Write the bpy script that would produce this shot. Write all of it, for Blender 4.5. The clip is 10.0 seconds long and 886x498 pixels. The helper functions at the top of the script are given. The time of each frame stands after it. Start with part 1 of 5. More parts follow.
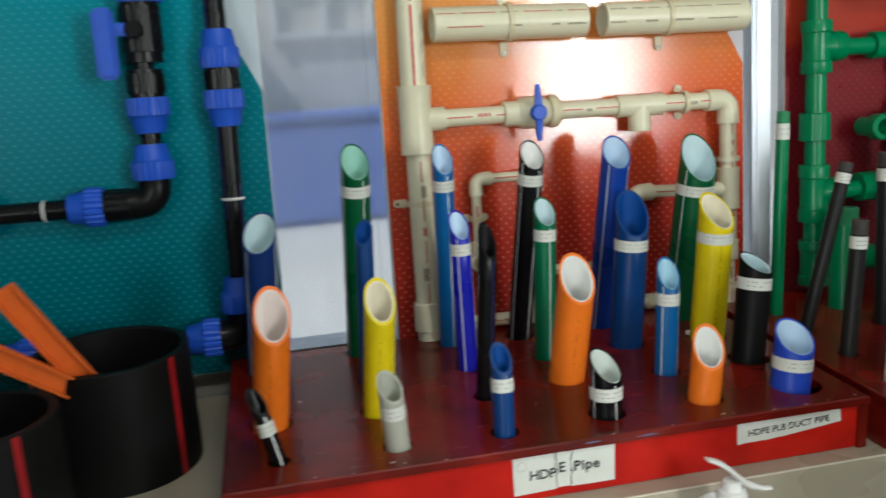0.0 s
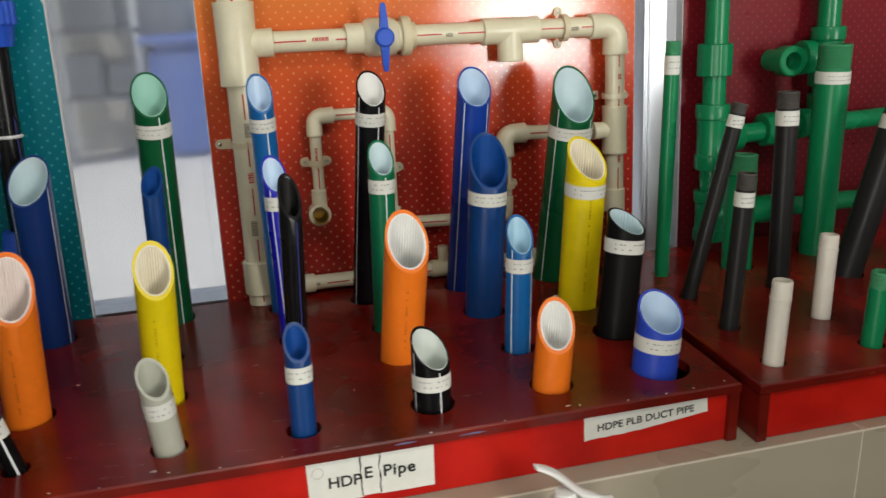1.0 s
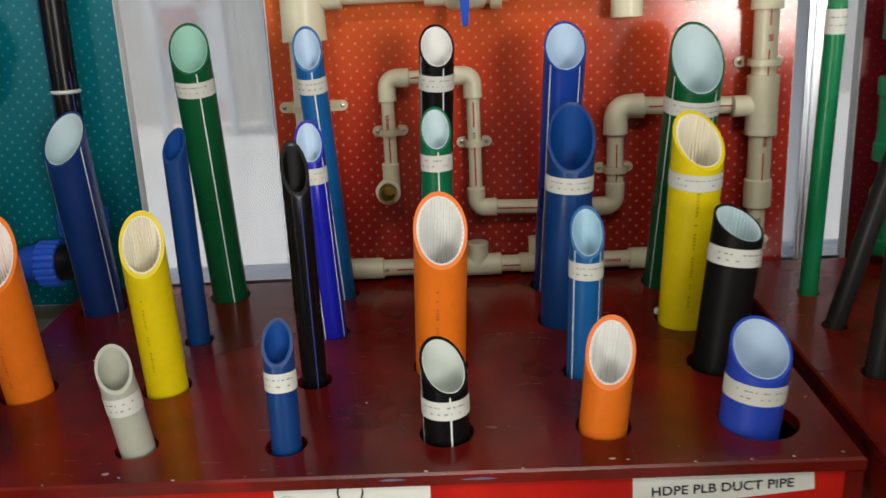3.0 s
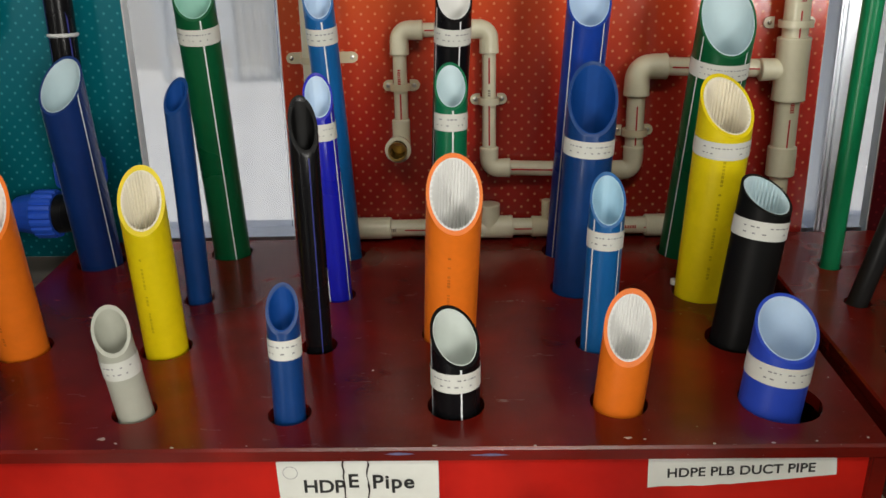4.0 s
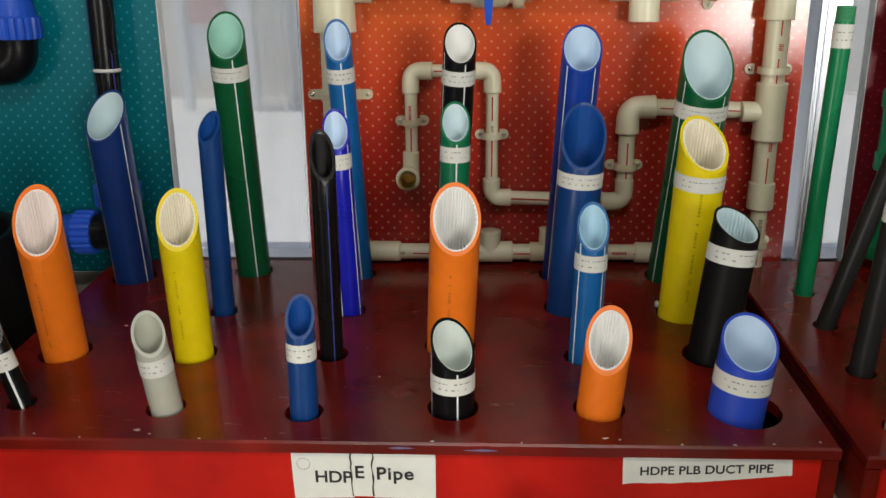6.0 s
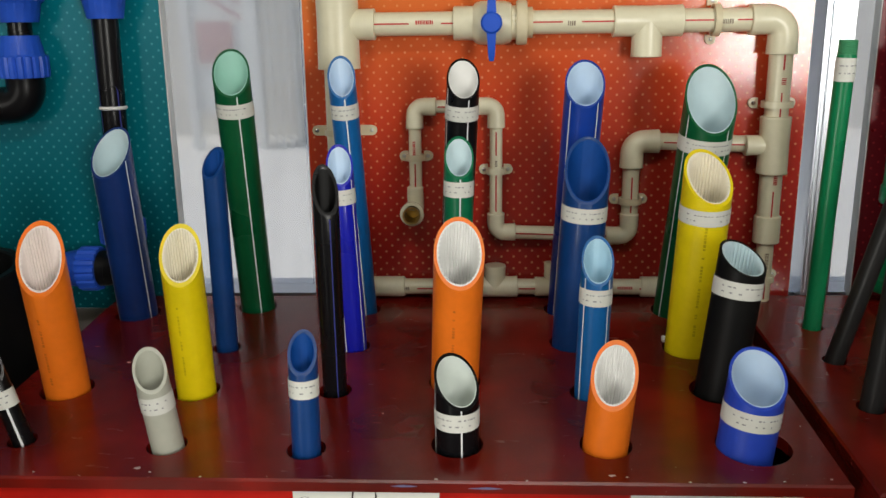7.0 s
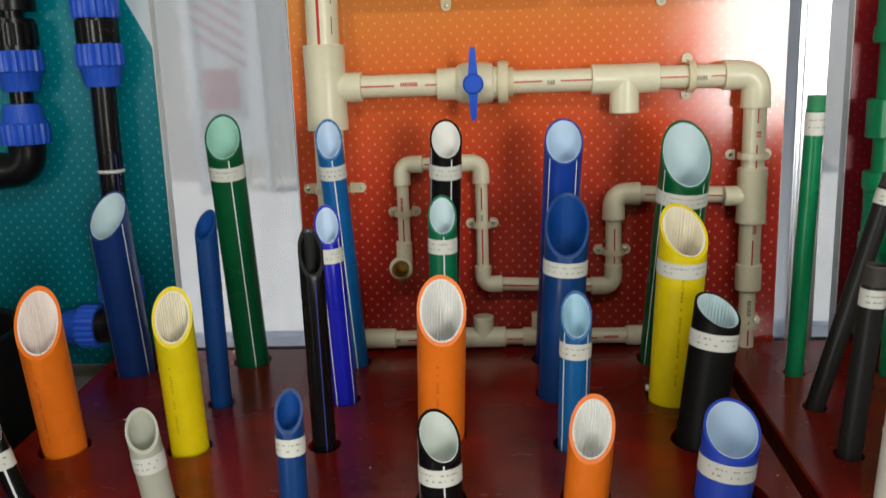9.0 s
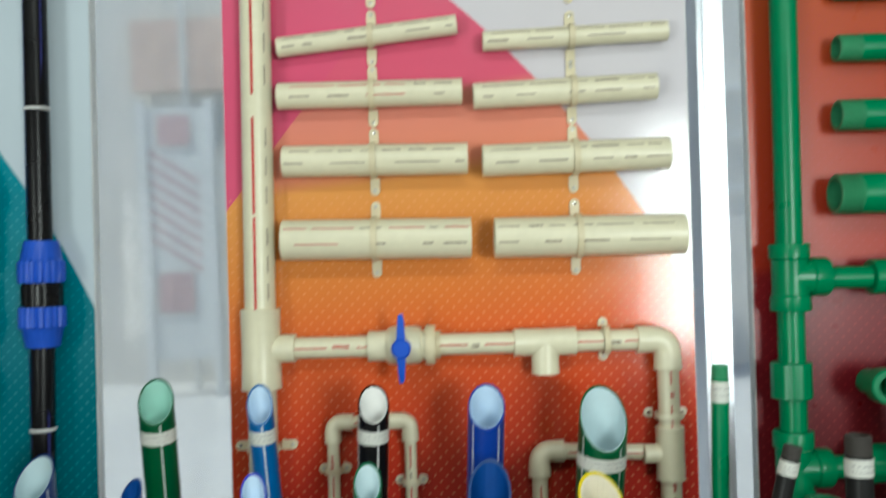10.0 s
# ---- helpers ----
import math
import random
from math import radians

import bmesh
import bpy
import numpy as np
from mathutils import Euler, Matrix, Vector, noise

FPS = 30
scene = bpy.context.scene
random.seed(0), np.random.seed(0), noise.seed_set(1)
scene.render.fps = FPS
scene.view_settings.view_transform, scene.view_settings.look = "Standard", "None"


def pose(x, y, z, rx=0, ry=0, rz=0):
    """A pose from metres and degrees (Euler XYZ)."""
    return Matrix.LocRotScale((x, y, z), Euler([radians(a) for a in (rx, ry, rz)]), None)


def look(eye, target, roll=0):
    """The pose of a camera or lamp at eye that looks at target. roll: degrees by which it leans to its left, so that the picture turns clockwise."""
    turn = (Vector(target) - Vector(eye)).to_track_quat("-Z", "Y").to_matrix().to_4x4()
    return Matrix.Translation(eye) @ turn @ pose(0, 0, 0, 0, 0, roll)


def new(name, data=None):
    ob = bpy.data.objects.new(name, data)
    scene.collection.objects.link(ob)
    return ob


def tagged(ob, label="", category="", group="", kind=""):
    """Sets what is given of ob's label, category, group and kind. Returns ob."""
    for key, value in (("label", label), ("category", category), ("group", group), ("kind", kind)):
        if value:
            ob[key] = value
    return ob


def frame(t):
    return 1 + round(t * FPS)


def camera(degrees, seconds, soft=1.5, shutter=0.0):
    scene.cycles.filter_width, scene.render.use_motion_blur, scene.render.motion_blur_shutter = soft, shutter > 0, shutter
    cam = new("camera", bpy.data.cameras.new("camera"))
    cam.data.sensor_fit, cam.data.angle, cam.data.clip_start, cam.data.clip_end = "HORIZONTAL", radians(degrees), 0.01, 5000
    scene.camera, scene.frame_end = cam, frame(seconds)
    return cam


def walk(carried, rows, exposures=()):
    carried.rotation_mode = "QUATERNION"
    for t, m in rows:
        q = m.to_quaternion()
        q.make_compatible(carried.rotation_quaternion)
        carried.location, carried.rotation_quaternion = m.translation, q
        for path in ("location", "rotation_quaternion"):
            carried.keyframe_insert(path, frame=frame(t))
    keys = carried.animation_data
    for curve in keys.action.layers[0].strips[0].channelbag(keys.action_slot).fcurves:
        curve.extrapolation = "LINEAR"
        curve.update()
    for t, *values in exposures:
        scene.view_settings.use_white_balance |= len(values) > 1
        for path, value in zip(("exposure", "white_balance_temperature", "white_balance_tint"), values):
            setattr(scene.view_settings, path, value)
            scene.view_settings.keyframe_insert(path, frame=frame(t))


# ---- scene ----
cam = camera(54.9, 10.0, shutter=0.35)
PATH = [
    (0, (0.059, 0.076, 1.381), (0.441, 1.983, 0.917), -3.3),
    (0.5, (0.18, 0.195, 1.375), (0.672, 2.055, 0.827), -2.4),
    (1, (0.275, 0.234, 1.36), (0.73, 2.075, 0.724), -2.1),
    (1.5, (0.414, 0.226, 1.364), (0.706, 2.1, 0.727), -1.6),
    (2, (0.484, 0.221, 1.348), (0.592, 2.119, 0.727), -1.4),
    (2.5, (0.497, 0.272, 1.322), (0.457, 2.169, 0.692), -2.6),
    (3, (0.485, 0.384, 1.309), (0.421, 2.269, 0.645), -3.2),
    (3.2, (0.469, 0.41, 1.305), (0.4, 2.285, 0.61), -2.9),
    (4.3, (0.476, 0.421, 1.311), (0.408, 2.264, 0.537), -1.4),
    (4.5, (0.487, 0.406, 1.313), (0.412, 2.252, 0.546), -1.3),
    (5, (0.493, 0.367, 1.314), (0.429, 2.224, 0.574), -0.5),
    (5.2, (0.492, 0.353, 1.32), (0.406, 2.216, 0.597), -0.8),
    (6.3, (0.486, 0.334, 1.331), (0.383, 2.213, 0.656), -0.9),
    (6.5, (0.487, 0.334, 1.328), (0.377, 2.223, 0.683), -0.9),
    (7, (0.49, 0.338, 1.328), (0.376, 2.236, 0.708), -1.3),
    (7.5, (0.491, 0.348, 1.332), (0.371, 2.247, 0.715), -1.8),
    (8, (0.498, 0.355, 1.332), (0.39, 2.255, 0.716), -1.7),
    (8.5, (0.511, 0.349, 1.342), (0.392, 2.258, 0.759), -2.2),
    (9, (0.52, 0.318, 1.356), (0.385, 2.24, 0.82), -2.5),
    (9.5, (0.534, 0.282, 1.399), (0.385, 2.246, 1.053), -2.4),
    (10, (0.563, 0.287, 1.451), (0.539, 2.285, 1.352), -1.9),
]
walk(cam, [(t, look(eye, target, roll)) for t, eye, target, roll in PATH],
     [(0, -0.1, 6000, 3), (0.5, -0.05, 6200, 6), (1.2, -0.05, 6500, 10), (9.0, -0.10, 6400, 8), (9.5, -0.08, 5900, -1), (10.0, 0.02, 5900, -2)])

# ---- world and lights ----
world = bpy.data.worlds.new("world")
scene.world = world
world.use_nodes = True
wnt = world.node_tree
sky = wnt.nodes.new("ShaderNodeTexSky")
sky.sky_type, sky.sun_disc = 'NISHITA', False
sky.sun_elevation, sky.sun_rotation = radians(60), radians(-70)
wnt.links.new(sky.outputs[0], wnt.nodes["Background"].inputs[0])
wnt.nodes["Background"].inputs[1].default_value = 0.13

sun_data = bpy.data.lights.new("sun", 'SUN')
sun_data.energy, sun_data.angle, sun_data.color = 3.8, radians(0.6), (1.0, 0.95, 0.88)
sun = new("sun", sun_data)
sun.matrix_world = look((-8, 2.5, 14), (1.5, 5.5, 0))


def window_light(name, eye, target, w, h, watts, colour):
    d = bpy.data.lights.new(name, 'AREA')
    d.shape, d.size, d.size_y, d.energy, d.color = 'RECTANGLE', w, h, watts, colour
    o = new(name, d)
    o.matrix_world = look(eye, target)
    return o


window_light("window_light", (2.25, -2.56, 1.7), (2.25, 0, 1.7), 0.8, 1.4, 92, (1.0, 0.97, 0.9))
window_light("doorway_light", (-1.85, -2.56, 1.2), (-1.85, 0, 1.2), 1.1, 1.8, 72, (1.0, 0.96, 0.88))
window_light("tube_light", (0.5, -0.55, 2.8), (0.5, -0.45, 0), 1.2, 0.08, 24, (1.0, 0.95, 0.86))

# ---- materials ----


def nodes_of(name):
    m = bpy.data.materials.new(name)
    m.use_nodes = True
    nt = m.node_tree
    return m, nt, nt.nodes["Principled BSDF"]


def N(nt, kind, **props):
    n = nt.nodes.new(kind)
    for k, v in props.items():
        if k == "operation":
            n.operation = v
        elif k == "blend_type":
            n.blend_type = v
        elif k == "data_type":
            n.data_type = v
    return n


def math_node(nt, op, a, b=None, c=None):
    n = nt.nodes.new("ShaderNodeMath")
    n.operation = op
    for i, v in enumerate((a, b, c)):
        if v is None:
            continue
        if isinstance(v, (int, float)):
            n.inputs[i].default_value = v
        else:
            nt.links.new(v, n.inputs[i])
    return n.outputs[0]


def mix(nt, fac, a, b):
    n = nt.nodes.new("ShaderNodeMix")
    n.data_type = 'RGBA'
    for sock, v in ((n.inputs[0], fac), (n.inputs[6], a), (n.inputs[7], b)):
        if isinstance(v, (int, float)):
            sock.default_value = v
        elif isinstance(v, tuple):
            sock.default_value = (*v, 1)
        else:
            nt.links.new(v, sock)
    return n.outputs[2]


def noise_node(nt, scale, detail=4.0, rough=0.6, stretch=None):
    tc = nt.nodes.new("ShaderNodeTexCoord")
    n = nt.nodes.new("ShaderNodeTexNoise")
    n.inputs["Scale"].default_value = scale
    n.inputs["Detail"].default_value = detail
    n.inputs["Roughness"].default_value = rough
    src = tc.outputs["Object"]
    if stretch:
        mp = nt.nodes.new("ShaderNodeMapping")
        mp.inputs["Scale"].default_value = stretch
        nt.links.new(src, mp.inputs[0])
        src = mp.outputs[0]
    nt.links.new(src, n.inputs["Vector"])
    return n.outputs["Fac"]


def ramp(nt, fac, stops):
    r = nt.nodes.new("ShaderNodeValToRGB")
    el = r.color_ramp.elements
    while len(el) < len(stops):
        el.new(0.5)
    for e, (p, c) in zip(el, stops):
        e.position = p
        e.color = (*c, 1) if len(c) == 3 else c
    nt.links.new(fac, r.inputs[0])
    return r.outputs[0]


def bump(nt, bsdf, height, strength, dist=0.001):
    b = nt.nodes.new("ShaderNodeBump")
    b.inputs["Strength"].default_value = strength
    b.inputs["Distance"].default_value = dist
    nt.links.new(height, b.inputs["Height"])
    nt.links.new(b.outputs[0], bsdf.inputs["Normal"])


def plain(name, colour, rough=0.4, metal=0.0, vary=0.12, scale=60.0, bumpy=0.05, coat=0.0, stretch=None, spec=0.36):
    """A surface of one colour with grain and faint stains at two scales."""
    m, nt, b = nodes_of(name)
    f1 = noise_node(nt, scale, 5, 0.65, stretch)
    f2 = noise_node(nt, scale * 0.12, 3, 0.5)
    f = math_node(nt, 'MULTIPLY_ADD', f1, 0.5, math_node(nt, 'MULTIPLY', f2, 0.5))
    lo = tuple(max(0, v * (1 - vary * 1.6)) for v in colour)
    hi = tuple(min(1, v * (1 + vary)) for v in colour)
    nt.links.new(ramp(nt, f, [(0.3, lo), (0.7, hi)]), b.inputs["Base Color"])
    r = math_node(nt, 'MULTIPLY_ADD', f2, 0.25, rough - 0.12)
    nt.links.new(r, b.inputs["Roughness"])
    b.inputs["Metallic"].default_value = metal
    b.inputs["Coat Weight"].default_value = coat
    b.inputs["Coat Roughness"].default_value = 0.08
    b.inputs["Specular IOR Level"].default_value = spec
    if bumpy:
        bump(nt, b, f1, bumpy)
    return m


M_ORANGE = plain("orange_plastic", (0.86, 0.19, 0.012), 0.42, vary=0.08)
M_YELLOW = plain("yellow_plastic", (0.78, 0.62, 0.004), 0.4, vary=0.08)
M_ROYAL = plain("royal_blue_plastic", (0.005, 0.04, 0.30), 0.3, vary=0.1)
M_BRIGHT = plain("bright_blue_plastic", (0.008, 0.012, 0.42), 0.3, vary=0.1)
M_INBLUE = plain("matt_blue_bore", (0.004, 0.055, 0.26), 0.62, vary=0.1, spec=0.15)
M_NAVY = plain("navy_blue_plastic", (0.006, 0.03, 0.15), 0.36, vary=0.12)
M_MIDBLUE = plain("mid_blue_plastic", (0.004, 0.045, 0.19), 0.36, vary=0.12)
M_SKY = plain("steel_blue_plastic", (0.006, 0.11, 0.34), 0.32, vary=0.1)
M_VIOLET = plain("violet_blue_plastic", (0.022, 0.065, 0.5), 0.4, vary=0.08)
M_DKGREEN = plain("dark_green_plastic", (0.002, 0.085, 0.028), 0.3, vary=0.12)
M_GREEN = plain("emerald_plastic", (0.002, 0.14, 0.06), 0.32, vary=0.1)
M_BLACK = plain("black_plastic", (0.005, 0.005, 0.006), 0.27, vary=0.2, spec=0.22)
M_BLACKMATT = plain("matt_black_plastic", (0.006, 0.006, 0.006), 0.5, vary=0.2, spec=0.14)
M_MILK = plain("milky_plastic", (0.44, 0.45, 0.38), 0.38, vary=0.06)
M_L_WHITE = plain("white_lining", (0.84, 0.84, 0.82), 0.45, vary=0.05)
M_L_PALE = plain("greyish_white_lining", (0.6, 0.66, 0.62), 0.45, vary=0.05)
M_L_CREAM = plain("cream_lining", (0.86, 0.8, 0.64), 0.45, vary=0.05)
M_L_PINK = plain("pinkish_lining", (0.9, 0.8, 0.76), 0.45, vary=0.05)
M_L_BLUE = plain("pale_blue_lining", (0.52, 0.68, 0.88), 0.42, vary=0.05)
M_L_MINT = plain("mint_lining", (0.36, 0.66, 0.56), 0.42, vary=0.05)
M_L_AQUA = plain("pale_aqua_lining", (0.56, 0.71, 0.76), 0.42, vary=0.05)
M_L_SKY = plain("sky_lining", (0.38, 0.62, 0.78), 0.42, vary=0.05)
M_STRIPE = plain("white_stripe", (0.75, 0.77, 0.78), 0.4, vary=0.05)
M_BLUESTRIPE = plain("blue_stripe", (0.035, 0.04, 0.2), 0.4, vary=0.05)
M_PAPER = plain("label_paper", (0.68, 0.69, 0.64), 0.6, vary=0.07, scale=40)
M_INK = plain("label_ink", (0.3, 0.3, 0.31), 0.7, vary=0.3, bumpy=0)
M_BLACKINK = plain("black_ink", (0.02, 0.02, 0.02), 0.6, vary=0.3, bumpy=0)
M_CPVC = plain("cream_cpvc", (0.72, 0.68, 0.5), 0.33, vary=0.06, spec=0.5)
M_CLIP = plain("yellowed_clip_plastic", (0.66, 0.59, 0.40), 0.4, vary=0.08)
M_REDPRINT = plain("red_print", (0.5, 0.02, 0.02), 0.5, vary=0.15, bumpy=0)
M_DARKPRINT = plain("dark_print", (0.24, 0.19, 0.14), 0.5, vary=0.2, bumpy=0)
M_VALVE = plain("blue_handle_plastic", (0.01, 0.08, 0.55), 0.38, vary=0.08)
M_NUT = plain("blue_nut_plastic", (0.018, 0.085, 0.54), 0.4, vary=0.12)
M_PPR = plain("green_ppr", (0.004, 0.2, 0.075), 0.3, vary=0.1)
M_PPRTHREAD = plain("pale_green_thread", (0.05, 0.26, 0.12), 0.45, vary=0.12)
M_GREYPIPE = plain("dark_grey_pvc", (0.016, 0.016, 0.016), 0.38, vary=0.12, spec=0.22)
M_GREYTHREAD = plain("worn_grey_thread", (0.06, 0.055, 0.05), 0.6, vary=0.25)
M_WHITEPVC = plain("white_pvc", (0.66, 0.62, 0.55), 0.38, vary=0.07)
M_TAP = plain("white_tap_plastic", (0.78, 0.78, 0.76), 0.3, vary=0.03)
M_STEEL = plain("screw_steel", (0.55, 0.54, 0.5), 0.3, 1.0, 0.15)
M_BRASS = plain("brass_insert", (0.5, 0.36, 0.12), 0.3, 1.0, 0.2)
M_REDSTRIPE = plain("red_stripe_plastic", (0.3, 0.008, 0.012), 0.4, vary=0.15)
M_ALU = plain("brushed_aluminium", (0.62, 0.65, 0.7), 0.36, 1.0, 0.08, 90, 0.04, stretch=(1, 1, 0.03))
M_EDGE = plain("white_board_edge", (0.7, 0.71, 0.7), 0.5, vary=0.1)
M_WALL = plain("room_wall_paint", (0.25, 0.24, 0.22), 0.8, vary=0.06, scale=6)
M_CEIL = plain("ceiling_paint", (0.42, 0.42, 0.39), 0.85, vary=0.05, scale=6)
M_FLOOR = plain("grey_floor_tile", (0.25, 0.24, 0.22), 0.35, vary=0.12, scale=8)
M_YARDFLOOR = plain("pale_concrete", (0.55, 0.54, 0.52), 0.7, vary=0.08, scale=3)
M_YARDWALL = plain("yard_wall_paint", (0.66, 0.63, 0.58), 0.8, vary=0.1, scale=2)
M_YARDBLUE = plain("blue_tarpaulin", (0.12, 0.2, 0.55), 0.5, vary=0.15, scale=3)
M_YARDWHITE = plain("white_frame_paint", (0.7, 0.7, 0.68), 0.5, vary=0.06, scale=5)
M_YARDRED = plain("faded_red_print", (0.58, 0.4, 0.39), 0.6, vary=0.15, scale=6)
M_YARDDARK = plain("dusty_grey_steel", (0.25, 0.25, 0.26), 0.6, vary=0.15, scale=4)
M_YARDORANGE = plain("brick_orange", (0.66, 0.5, 0.42), 0.8, vary=0.2, scale=6)
# near black: carries the shade inside the boxes, also drawn along paper tears
M_DARK = plain("near_black_tone", (0.02, 0.012, 0.012), 0.8, vary=0.2)
M_ORANGECH = plain("orange_channel_plastic", (0.7, 0.13, 0.018), 0.5, vary=0.1)


def varnish():
    """Old maroon gloss paint: brush streaks, redder worn patches, dust specks."""
    m, nt, b = nodes_of("maroon_gloss_paint")
    big = noise_node(nt, 7, 3, 0.55)
    fine = noise_node(nt, 90, 5, 0.7, (0.25, 1, 1))
    base = ramp(nt, big, [(0.32, (0.075, 0.005, 0.003)), (0.5, (0.135, 0.006, 0.003)), (0.7, (0.25, 0.010, 0.005))])
    spots = ramp(nt, noise_node(nt, 240, 2, 0.5), [(0.74, (0, 0, 0)), (0.78, (1, 1, 1))])
    col = mix(nt, math_node(nt, 'MULTIPLY', spots, 0.25), base, (0.4, 0.3, 0.28))
    nt.links.new(col, b.inputs["Base Color"])
    nt.links.new(math_node(nt, 'MULTIPLY_ADD', fine, 0.2, 0.14), b.inputs["Roughness"])
    b.inputs["Specular IOR Level"].default_value = 0.36
    b.inputs["Coat Weight"].default_value = 0.12
    b.inputs["Coat Roughness"].default_value = 0.1
    bump(nt, b, fine, 0.08)
    return m


def red_paint():
    m, nt, b = nodes_of("bright_red_paint")
    big = noise_node(nt, 9, 4, 0.6)
    fine = noise_node(nt, 120, 4, 0.7, (0.2, 1, 1))
    base = ramp(nt, big, [(0.35, (0.36, 0.006, 0.004)), (0.7, (0.56, 0.016, 0.008))])
    chips = ramp(nt, noise_node(nt, 75, 3, 0.6), [(0.765, (0, 0, 0)), (0.785, (1, 1, 1))])
    nt.links.new(mix(nt, chips, base, (0.7, 0.3, 0.24)), b.inputs["Base Color"])
    nt.links.new(math_node(nt, 'MULTIPLY_ADD', fine, 0.2, 0.25), b.inputs["Roughness"])
    b.inputs["Specular IOR Level"].default_value = 0.22
    bump(nt, b, fine, 0.12)
    return m


M_MAROON, M_RED = varnish(), red_paint()


def dots_mask(nt, x, z, pitch, radius):
    """A staggered lattice of printed dots."""
    u = math_node(nt, 'DIVIDE', math_node(nt, 'ADD', x, z), pitch)
    v = math_node(nt, 'DIVIDE', math_node(nt, 'SUBTRACT', x, z), pitch)
    fu = math_node(nt, 'SUBTRACT', math_node(nt, 'FRACT', u), 0.5)
    fv = math_node(nt, 'SUBTRACT', math_node(nt, 'FRACT', v), 0.5)
    d = math_node(nt, 'SQRT', math_node(nt, 'ADD', math_node(nt, 'MULTIPLY', fu, fu), math_node(nt, 'MULTIPLY', fv, fv)))
    n = nt.nodes.new("ShaderNodeMapRange")
    n.inputs[1].default_value, n.inputs[2].default_value = radius * 0.7, radius * 1.15
    n.inputs[3].default_value, n.inputs[4].default_value = 1, 0
    nt.links.new(d, n.inputs[0])
    return n.outputs[0]


def board_print(name, stops, dot, dot_amount, arc, arc_colour, zlo=0.9, zhi=1.9, rough=0.13, spec=0.75, wear_colour=(0.3, 0.12, 0.1), flank=None, dots_to=9.0):
    """Printed display board: colour bands up the height, fine dots, and a pale field beyond a large arc."""
    m, nt, b = nodes_of(name)
    geo = nt.nodes.new("ShaderNodeNewGeometry")
    sep = nt.nodes.new("ShaderNodeSeparateXYZ")
    nt.links.new(geo.outputs["Position"], sep.inputs[0])
    x, z = sep.outputs[0], sep.outputs[2]
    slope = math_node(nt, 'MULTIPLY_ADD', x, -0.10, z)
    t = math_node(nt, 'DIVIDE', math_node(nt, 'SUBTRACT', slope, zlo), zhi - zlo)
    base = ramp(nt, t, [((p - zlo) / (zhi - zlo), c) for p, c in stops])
    if flank:
        line = math_node(nt, 'MULTIPLY_ADD', x, -1.26, z)
        base = mix(nt, math_node(nt, 'GREATER_THAN', line, flank[0]), base, flank[1])
    mask = math_node(nt, 'MULTIPLY', dots_mask(nt, x, z, 0.0165, 0.145), math_node(nt, 'LESS_THAN', z, dots_to))
    col = mix(nt, math_node(nt, 'MULTIPLY', mask, dot_amount), base, dot)
    if arc:
        cx, cz, r = arc
        dx, dz = math_node(nt, 'SUBTRACT', x, cx), math_node(nt, 'SUBTRACT', z, cz)
        d = math_node(nt, 'SQRT', math_node(nt, 'ADD', math_node(nt, 'MULTIPLY', dx, dx), math_node(nt, 'MULTIPLY', dz, dz)))
        col = mix(nt, math_node(nt, 'GREATER_THAN', d, r), col, arc_colour)
    wear = noise_node(nt, 5, 4, 0.6)
    col = mix(nt, math_node(nt, 'MULTIPLY', wear, 0.12), col, wear_colour)
    b.inputs["Specular IOR Level"].default_value = spec
    nt.links.new(col, b.inputs["Base Color"])
    nt.links.new(math_node(nt, 'MULTIPLY_ADD', noise_node(nt, 30, 3, 0.6), 0.14, rough - 0.07), b.inputs["Roughness"])
    bump(nt, b, noise_node(nt, 350, 3, 0.6), 0.06)
    return m


# printed bands, with some of the window's glare put into the upper oranges
M_BOARD_RED = board_print(
    "red_orange_board_print",
    [(0.90, (0.30, 0.012, 0.008)), (1.02, (0.42, 0.021, 0.010)), (1.12, (0.56, 0.055, 0.014)), (1.22, (0.68, 0.125, 0.024)),
     (1.34, (0.68, 0.24, 0.045)), (1.44, (0.72, 0.32, 0.08)), (1.46, (0.70, 0.25, 0.15)), (1.55, (0.68, 0.24, 0.18)),
     (1.565, (0.64, 0.10, 0.18)), (1.9, (0.64, 0.09, 0.19))],
    (0.85, 0.42, 0.2), 0.45, (-0.34, 0.70, 1.38), (0.62, 0.6, 0.65), spec=0.6, flank=(1.139, (0.64, 0.09, 0.19)), dots_to=1.47)
# teal darkens smoothly towards the foot of the board
M_BOARD_TEAL = board_print(
    "teal_board_print",
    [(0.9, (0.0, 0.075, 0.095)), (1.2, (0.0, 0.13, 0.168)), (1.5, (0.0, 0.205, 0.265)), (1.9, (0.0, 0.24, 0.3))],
    (0.12, 0.5, 0.55), 0.32, (-1.19, 0.75, 1.38), (0.5, 0.57, 0.63), rough=0.4, spec=0.15, wear_colour=(0.0, 0.1, 0.11))
M_BOARD_MAROON = board_print(
    "maroon_board_print",
    [(0.9, (0.10, 0.005, 0.01)), (1.15, (0.16, 0.007, 0.014)), (1.24, (0.22, 0.01, 0.014)), (1.255, (0.36, 0.028, 0.012)), (1.5, (0.4, 0.05, 0.014)),
     (1.9, (0.48, 0.11, 0.025))],
    (0.4, 0.05, 0.05), 0.5, None, None, rough=0.3, spec=0.3, wear_colour=(0.08, 0.01, 0.01))


